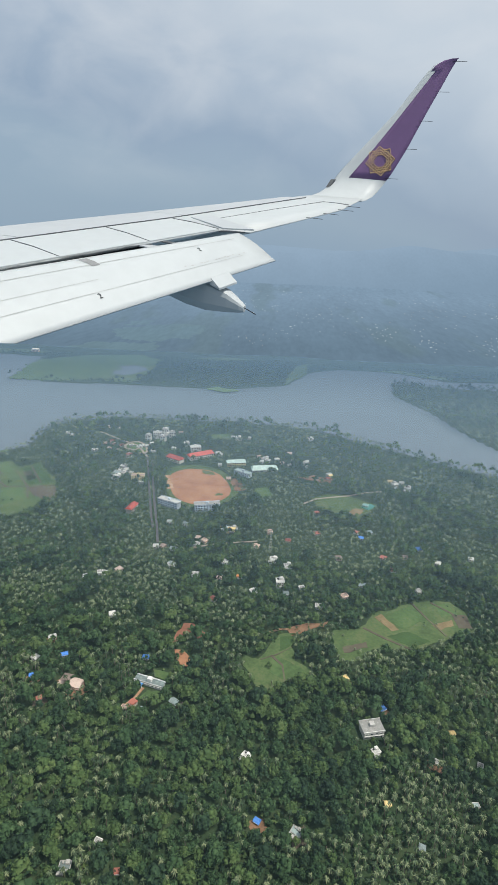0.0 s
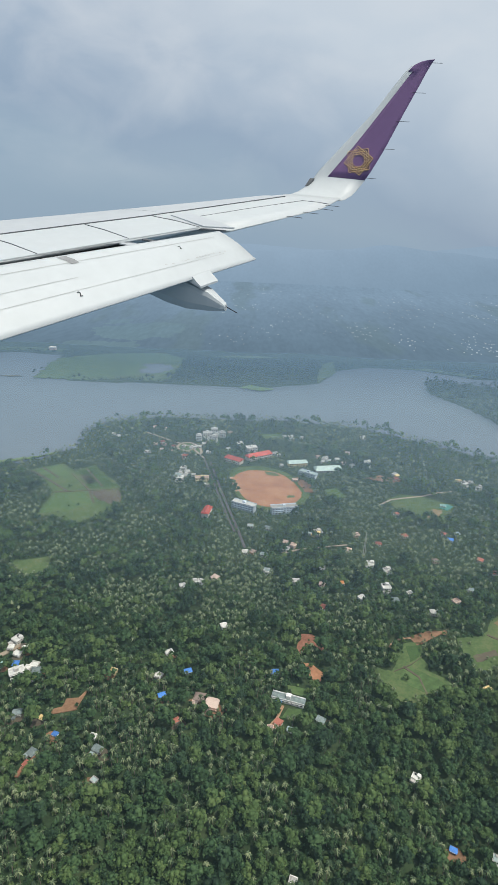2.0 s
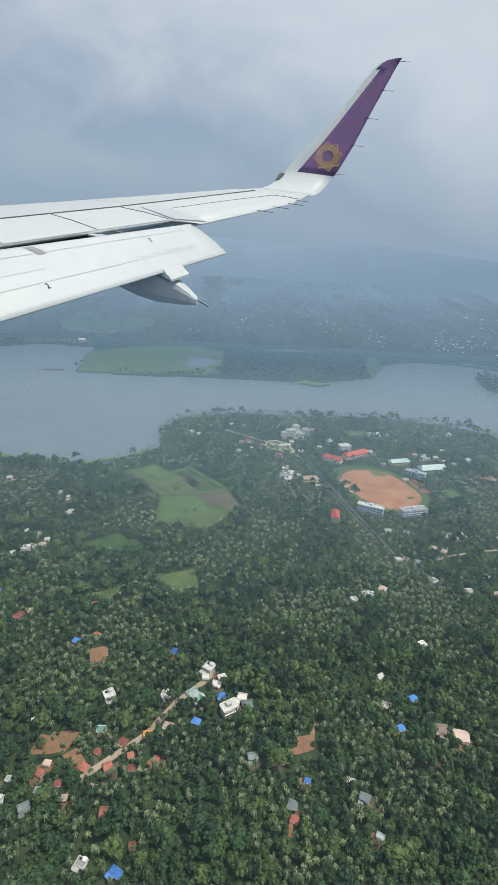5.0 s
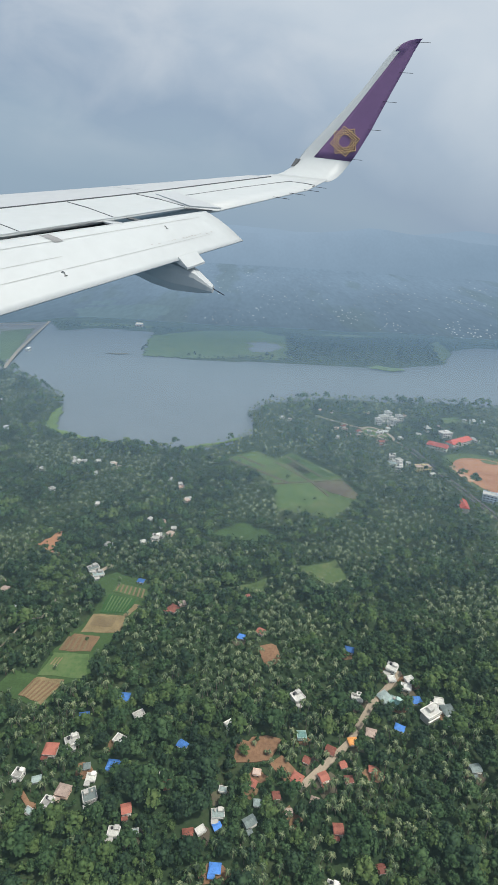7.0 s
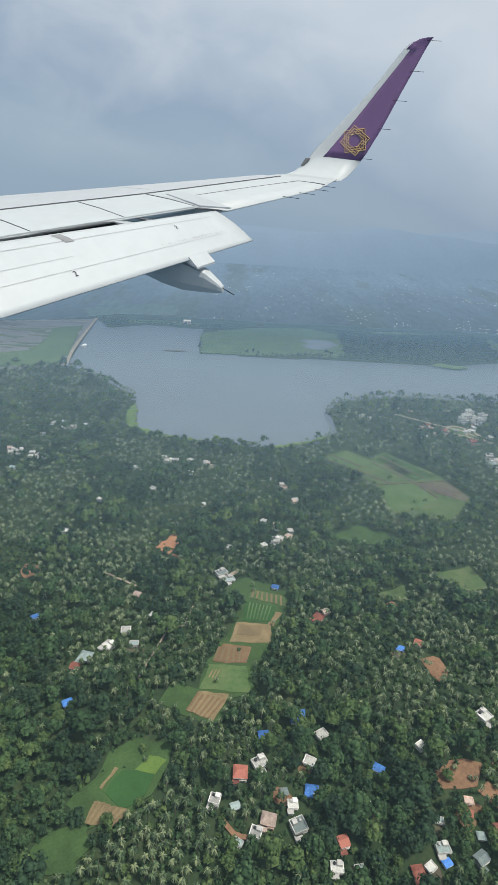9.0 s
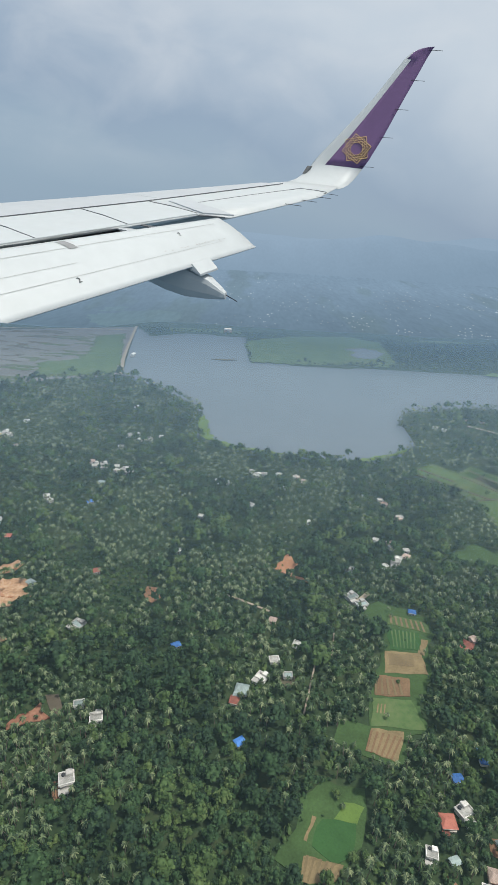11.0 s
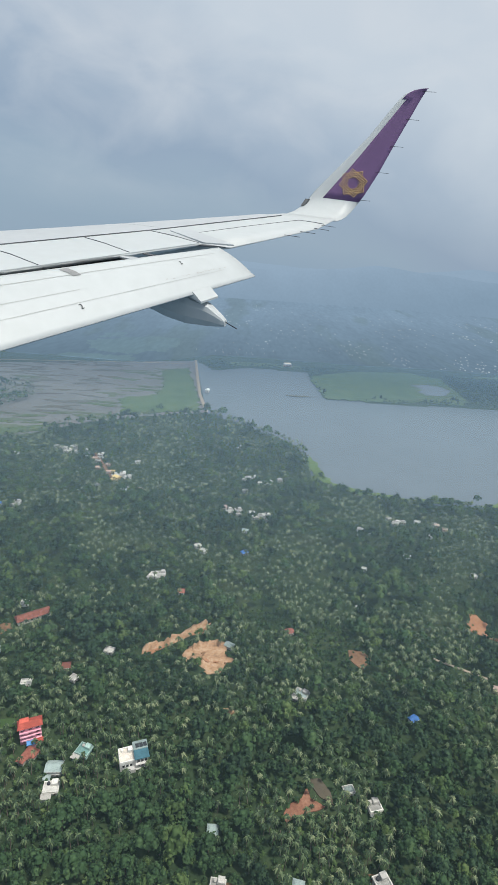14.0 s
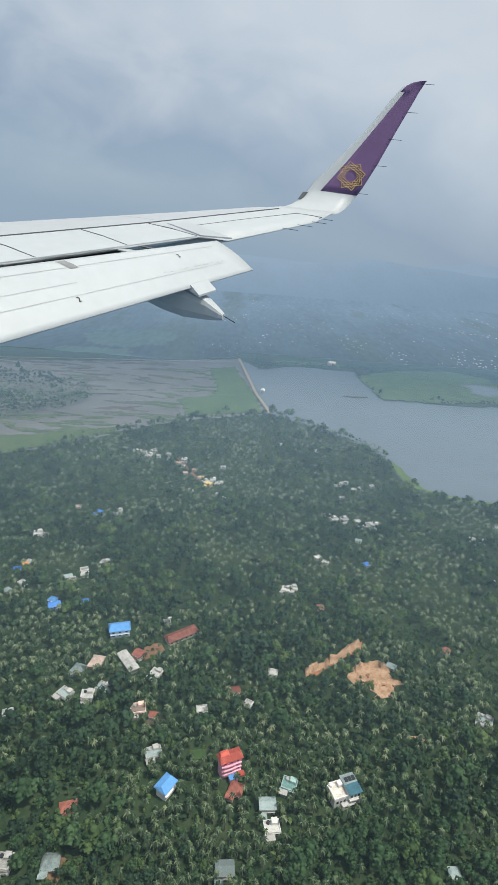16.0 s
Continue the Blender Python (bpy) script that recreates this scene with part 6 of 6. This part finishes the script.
def trunk_mesh(rnd, height, r0, r1, sides=5, lean=0.06):
    v, f = [], []
    lv = 4
    bx, by = rnd.uniform(-lean, lean), rnd.uniform(-lean, lean)
    for i in range(lv):
        s = i / (lv - 1)
        r = r0 + (r1 - r0) * s
        for k in range(sides):
            a = k / sides * 2 * math.pi
            v.append((bx * s * s + r * math.cos(a), by * s * s + r * math.sin(a), height * s))
    for i in range(lv - 1):
        for k in range(sides):
            j = (k + 1) % sides
            a, b, c, d = i * sides + k, i * sides + j, (i + 1) * sides + j, (i + 1) * sides + k
            f += [(a, b, c), (a, c, d)]
    return np.array(v), np.array(f)


MARSH_WOOD = [(-75, 60), (-67.4, 58.8), (-63.6, 57.6), (-58.3, 55.8), (-55.9, 52.7), (-57.6, 48.7), (-59.3, 46.5), (-61.3, 45.1), (-66, 44), (-75, 44)]
BANDS = ((7.5, 17), (17, 25), (25, 36), (36, 52), (52, 76))
SMALL_STEPS = (0.22, 0.235, 0.275, 0.335, 0.48)
# rubber plantations: even rows of one kind
PLANTATIONS = [[(-35.62, 23.51), (-34.48, 24.41), (-33.72, 24.09), (-33.46, 23.13), (-33.64, 22.22), (-34.24, 21.7), (-34.74, 21.9), (-35.02, 22.49), (-35.41, 22.85)],
               [(-37.76, 25.17), (-36.68, 25.43), (-35.73, 24.7), (-35.5, 23.95), (-36.43, 23.67), (-37.21, 23.97), (-37.78, 24.37)]]
LARGE_STEPS = (0.35, 0.375, 0.44, 0.52, 0.66)
UNDER_STEPS = (0.215, 0.25)


def first_y(x):
    """The near edge of the country that the walk looks down on."""
    return np.interp(x, (-60, -50, -37, -21, 7), (15.4, 14.7, 12.9, 10.6, 8.0))


def scattered(rng, steps):
    """A jittered grid over the country that some stretch of the walk has in view."""
    res = []
    for (y0, y1), step in zip(BANDS, steps):
        gx, gy = np.meshgrid(np.arange(-74, 32, step), np.arange(y0, y1, step))
        res.append(np.c_[(gx + rng.uniform(-0.5, 0.5, gx.shape) * step).ravel(), (gy + rng.uniform(-0.5, 0.5, gy.shape) * step).ravel()])
    P = np.concatenate(res)
    half = 0.52 * (P[:, 1] - 1) + 1.5
    P = P[(P[:, 0] > -44.5 - half) & (P[:, 0] < 1.5 + half)]
    return P[P[:, 1] > first_y(P[:, 0])]


def on_land(x, y):
    ok = inside(x, y, MARSH_WOOD) | inside(x, y, PENINSULA) | inside(x, y, SPIT) | (inside(x, y, FAR_SHORE) & (x > -48) & (y < np.array([rim(a) for a in x]) - 4.0))
    ok &= (x > -47) | (y < 60) | (y > 67.5)
    ok &= ~inside(x, y - 0.7, SWAMP) | inside(x, y, MARSH_WOOD)
    for poly in REEDS:
        ok &= ~inside(x, y - 0.5, poly)
    return ok


def room_for(P, reach, rng):
    """Which trees have room beside fields and houses, and how tall each may grow: low before clearings and garden fronts."""
    x, y = P[:, 0], P[:, 1]
    ok, low = on_land(x, y), np.ones(len(P))
    stray = rng.uniform(0, 1, len(P))
    for poly in FIELDS:
        xs_, ys_ = [a for a, _ in poly], [b for _, b in poly]
        box = (x > min(xs_) - 1) & (x < max(xs_) + 1) & (y > min(ys_) - 1.5) & (y < max(ys_) + 1)
        if not box.any():
            continue
        bx, by = x[box], y[box]
        within = inside(bx, by, poly)
        allow = 0.3 if any(poly is m for m in BARE) else 0.03 if any(poly is m for m in MEADOWS) else 0.0
        ok[box] &= ~within | (stray[box] < allow)
        part_low = low[box]
        part_low[within] = 0.5
        if max(xs_) - min(xs_) < 9:
            part_low[~within & inside(bx, by + 0.2 * max(min(ys_) - 5, 6) / 13.5, poly)] = 0.55
        low[box] = part_low
    for hx, hy, r in PLOTS:
        near = (abs(x - hx) < r + 0.4) & (abs(y - hy) < r + 1.2)
        if not near.any():
            continue
        dx, dy = x[near] - hx, y[near] - hy
        ok[near] &= dx ** 2 + dy ** 2 > (r * 0.5 + 0.45 * reach[near]) ** 2
        front = (0.24 if r > 0.4 else 0.11) * max(hy - 5, 6) / 13.5
        q = low[near]
        q[(abs(dx) < r * 0.5) & (dy < 0) & (dy > -r * 0.5 - front)] = 0.42
        low[near] = q
    return ok, low


def merged(name, templates, xyz, size, turn, pick, mat):
    """All copies of the templates as one mesh."""
    V, F, n = [], [], 0
    for i, (tv, tf) in enumerate(templates):
        sel = pick == i
        k = int(sel.sum())
        if not k:
            continue
        c, s = np.cos(turn[sel])[:, None], np.sin(turn[sel])[:, None]
        sz = size[sel]
        X = (tv[None, :, 0] * c - tv[None, :, 1] * s) * sz[:, 0:1] + xyz[sel, 0:1]
        Y = (tv[None, :, 0] * s + tv[None, :, 1] * c) * sz[:, 0:1] + xyz[sel, 1:2]
        Z = tv[None, :, 2] * sz[:, 1:2] + xyz[sel, 2:3]
        V.append(np.stack([X, Y, Z], -1).reshape(-1, 3))
        F.append((tf[None] + (np.arange(k) * len(tv))[:, None, None] + n).reshape(-1, 3))
        n += k * len(tv)
    return raw_mesh(name, np.concatenate(V), np.concatenate(F), mat)


def planted(P):
    return np.any([inside(P[:, 0], P[:, 1], poly) for poly in PLANTATIONS], axis=0)


def small_by_rim(P, R):
    """Trees dwindle towards the rim, where the haze sheet comes down."""
    res = R.copy()
    for i in np.flatnonzero(P[:, 1] > 58):
        res[i] = min(R[i], max(0.06, (rim(P[i, 0]) - P[i, 1]) * 0.035))
    return res


def wander(P, k, seed):
    return np.array([noise.noise(Vector((a * k, b * k, seed))) for a, b in P])


def plant(name, templates, x, y, base, r, tall, rng, mat, label):
    if len(x):
        me = merged(name, templates, np.c_[x, y, ground_z(x, y) + base], np.c_[r, r * tall], rng.uniform(0, 6.28, len(x)), rng.integers(0, len(templates), len(x)), mat)
        tagged(new(name, me), label, "trees", kind="stuff")


def single_tree(rnd, palm, x, y, r, template, height):
    """One tree of its own: a trunk and a crown."""
    root = new("coconut_palm" if palm else "broadleaf_tree")
    tv, tf = template
    cv = tv * np.array([r, r, r * (0.95 if palm else 1.05)]) + np.array([0, 0, height - (r * 0.9 if palm else 0)])
    kv, kf = trunk_mesh(rnd, height + (0 if palm else 0.5 * r), 0.012 if palm else 0.02, 0.007 if palm else 0.01)
    for nm, vv, ff, mm in (("trunk", kv, kf, BARK), ("crown", cv, tf, FROND if palm else LEAF)):
        ob = new(nm, raw_mesh(nm, vv, ff, mm))
        ob.parent = root
    root.matrix_basis = pose(x, y, ground_z(x, y) - 0.01, 0, 0, rnd.uniform(0, 360))
    tagged(root, "slender coconut palm with arching fronds" if palm else "spreading broadleaf tree with dense dark crown", "palm" if palm else "tree", "palms in the grove" if palm else "trees in the grove")


def plant_woods():
    rng, rnd = np.random.default_rng(7), random.Random(3)
    band_of = lambda y: np.digitize(y, [b for _, b in BANDS[:-1]])
    # crown templates, coarser with distance
    LARGE = [[broad_crown(rnd, *k) for _ in range(10)] for k in ((7, 104, 4, 2, 0.115), (6, 48, 4, 2, 0.15), (5, 20, 4, 2, 0.2), (4, 9, 4, 2, 0.26), (3, 5, 4, 2, 0.3))]
    SMALL = [[broad_crown(rnd, *k) for _ in range(10)] for k in ((3, 36, 4, 2, 0.17), (2, 20, 4, 2, 0.22), (1, 11, 4, 2, 0.3), (1, 6, 4, 2, 0.36), (1, 4, 4, 2, 0.4))]
    PALM = [[palm_crown(rnd, *k) for _ in range(10)] for k in ((16, 3, 0.125), (14, 2, 0.145), (11, 2, 0.165), (9, 2, 0.2), (8, 2, 0.22))]
    UNDER = [broad_crown(rnd, 1, 4, 4, 2, 0.45) for _ in range(8)]
    # large spreading trees stand in clusters between the palm groves
    P = scattered(rng, LARGE_STEPS)
    grove = wander(P, 0.24, 3.0) + 0.5 * wander(P, 0.62, 5.0)
    P = P[(grove + rng.uniform(-0.28, 0.28, len(P)) < np.interp(P[:, 1], (15, 20, 28), (0.24, 0.16, 0.0))) & ~planted(P)]
    R = np.clip(rng.lognormal(-1.66, 0.36, len(P)), 0.11, 0.40) * np.interp(P[:, 1], (20, 30, 50), (1.0, 1.15, 1.35))
    R = small_by_rim(P, R)
    ok, low = room_for(P, R, rng)
    P, R, low = P[ok], (R * np.where(low < 1, 0.62, 1.0))[ok], low[ok]
    shade = np.zeros((2160, 1400), bool)
    for (a, b), r in zip(P, R):
        i, j, k = int((a + 75) * 20), int((b - 7) * 20), max(1, int(r * 14))
        shade[max(0, i - k):i + k + 1, max(0, j - k):j + k + 1] = True
    tone = 0.7 * wander(P, 0.5, 9.0) + rng.uniform(-0.5, 0.5, len(P))
    # shade over the near west and brightness eastward put into the choice of leaf colour
    tone += np.interp(P[:, 0], (-45, -28, 2), (-0.2, 0.0, 0.26)) * np.where(P[:, 0] < -28, np.interp(P[:, 1], (19, 24), (1.0, 0.0)), 1.0)
    rise = rng.uniform(0.35, 1.0, len(P))
    band = band_of(P[:, 1])
    lone = np.flatnonzero((P[:, 0] > -45) & (P[:, 0] < -37.5) & (P[:, 1] > 15) & (P[:, 1] < 19.5) & (tone < 0.42))[:120]
    single = np.zeros(len(P), bool)
    single[lone] = True
    for i in lone:
        single_tree(rnd, False, P[i, 0], P[i, 1], R[i], LARGE[0][i % 10], 0.55 * R[i] * low[i] + 0.05)
    for k in range(5):
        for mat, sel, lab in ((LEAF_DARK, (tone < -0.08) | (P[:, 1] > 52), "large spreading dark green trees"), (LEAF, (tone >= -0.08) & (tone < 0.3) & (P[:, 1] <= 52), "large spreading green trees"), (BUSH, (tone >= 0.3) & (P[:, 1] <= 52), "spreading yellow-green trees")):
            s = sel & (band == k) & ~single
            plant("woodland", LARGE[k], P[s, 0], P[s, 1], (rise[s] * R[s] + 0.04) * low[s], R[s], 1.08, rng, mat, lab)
    # palms and small trees fill the rest
    P = scattered(rng, SMALL_STEPS)
    P = P[~shade[((P[:, 0] + 75) * 20).astype(int), ((P[:, 1] - 7) * 20).astype(int)]]
    grove = wander(P, 0.24, 3.0) + 0.5 * wander(P, 0.62, 5.0)
    palm = rng.uniform(-0.5, 0.5, len(P)) + grove > np.interp(P[:, 1], (15, 22), (0.0, -0.16))
    R = np.where(palm, rng.uniform(0.094, 0.128, len(P)), np.clip(rng.lognormal(-2.12, 0.26, len(P)), 0.07, 0.2))
    R *= np.interp(P[:, 1], (17, 36, 60), (1.0, 1.22, 1.6))
    rows = planted(P)
    palm &= ~rows
    R[rows] = 0.105
    R = small_by_rim(P, R)
    palm &= P[:, 1] < 56
    ok, low = room_for(P, R, rng)
    P, palm, low = P[ok], palm[ok], low[ok]
    R = R[ok] * np.where(low < 1, np.where(palm, 0.8, 0.6), 1.0)
    hgt = np.where(palm, rng.uniform(0.24, 0.52, len(P)) * low, rng.uniform(0.4, 1.1, len(P)) * R * low)
    scrub = ~palm & (wander(P, 0.55, 9.0) + rng.uniform(-0.25, 0.25, len(P)) > 0.28)
    band = band_of(P[:, 1])
    lone = np.flatnonzero(palm & (P[:, 0] > -45) & (P[:, 0] < -37.5) & (P[:, 1] > 15) & (P[:, 1] < 19.5))
    lone = lone[rng.permutation(len(lone))[:180]]
    single = np.zeros(len(P), bool)
    single[lone] = True
    for i in lone:
        single_tree(rnd, True, P[i, 0], P[i, 1], R[i], PALM[0][i % 10], hgt[i])
    # same shift for palms and small trees: darker near west, paler east, instead of light
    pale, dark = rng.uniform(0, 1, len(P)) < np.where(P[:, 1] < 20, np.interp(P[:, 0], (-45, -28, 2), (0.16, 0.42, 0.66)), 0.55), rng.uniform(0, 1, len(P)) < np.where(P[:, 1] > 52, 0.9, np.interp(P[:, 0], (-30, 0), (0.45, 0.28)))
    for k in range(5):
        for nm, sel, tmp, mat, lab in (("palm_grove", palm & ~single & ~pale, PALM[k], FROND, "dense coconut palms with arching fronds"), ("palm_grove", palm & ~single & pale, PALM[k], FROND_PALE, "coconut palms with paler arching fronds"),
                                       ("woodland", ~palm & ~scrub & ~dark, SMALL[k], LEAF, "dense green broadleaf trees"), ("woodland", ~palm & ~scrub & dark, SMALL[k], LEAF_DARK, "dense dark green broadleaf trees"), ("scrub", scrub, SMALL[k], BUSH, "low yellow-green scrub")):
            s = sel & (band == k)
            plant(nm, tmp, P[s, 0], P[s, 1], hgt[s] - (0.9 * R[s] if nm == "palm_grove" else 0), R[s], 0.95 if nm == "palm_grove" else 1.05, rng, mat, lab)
    s = palm & ~single & (P[:, 1] < 18)
    me = merged("palm_trunks", [trunk_mesh(rnd, 1.0, 0.012, 0.007, 3, 0.12) for _ in range(5)], np.c_[P[s], ground_z(P[s, 0], P[s, 1])], np.c_[np.ones(s.sum()), hgt[s]], rng.uniform(0, 6.28, s.sum()), rng.integers(0, 5, s.sum()), BARK)
    tagged(new("palm_trunks", me), "slender grey palm trunks", "trees", kind="stuff")
    # low growth under the palms
    P = scattered(rng, UNDER_STEPS)
    P = P[~shade[((P[:, 0] + 75) * 20).astype(int), ((P[:, 1] - 7) * 20).astype(int)]]
    R = rng.uniform(0.09, 0.15, len(P))
    ok, low = room_for(P, R, rng)
    P, R = P[ok & (low == 1)], R[ok & (low == 1)]
    light = wander(P, 0.9, 14.0) + rng.uniform(-0.3, 0.3, len(P)) > 0.2
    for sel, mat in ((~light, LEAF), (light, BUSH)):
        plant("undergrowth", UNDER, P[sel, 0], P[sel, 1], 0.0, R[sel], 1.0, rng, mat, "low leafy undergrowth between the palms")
    # the woods go on under and behind the path
    gx, gy = np.meshgrid(np.arange(-74, 32, 0.8), np.arange(-14, 16.5, 0.8))
    q = np.c_[gx.ravel(), gy.ravel()] + rng.uniform(-0.25, 0.25, (gx.size, 2))
    q = q[q[:, 1] < first_y(q[:, 0])]
    plant("woodland", [broad_crown(rnd, 1, 4, 5, 2, 0.4) for _ in range(6)], q[:, 0], q[:, 1], 0.0, rng.uniform(0.4, 0.62, len(q)), 1.2, rng, LEAF, "dense dark green broadleaf trees")


plant_woods()
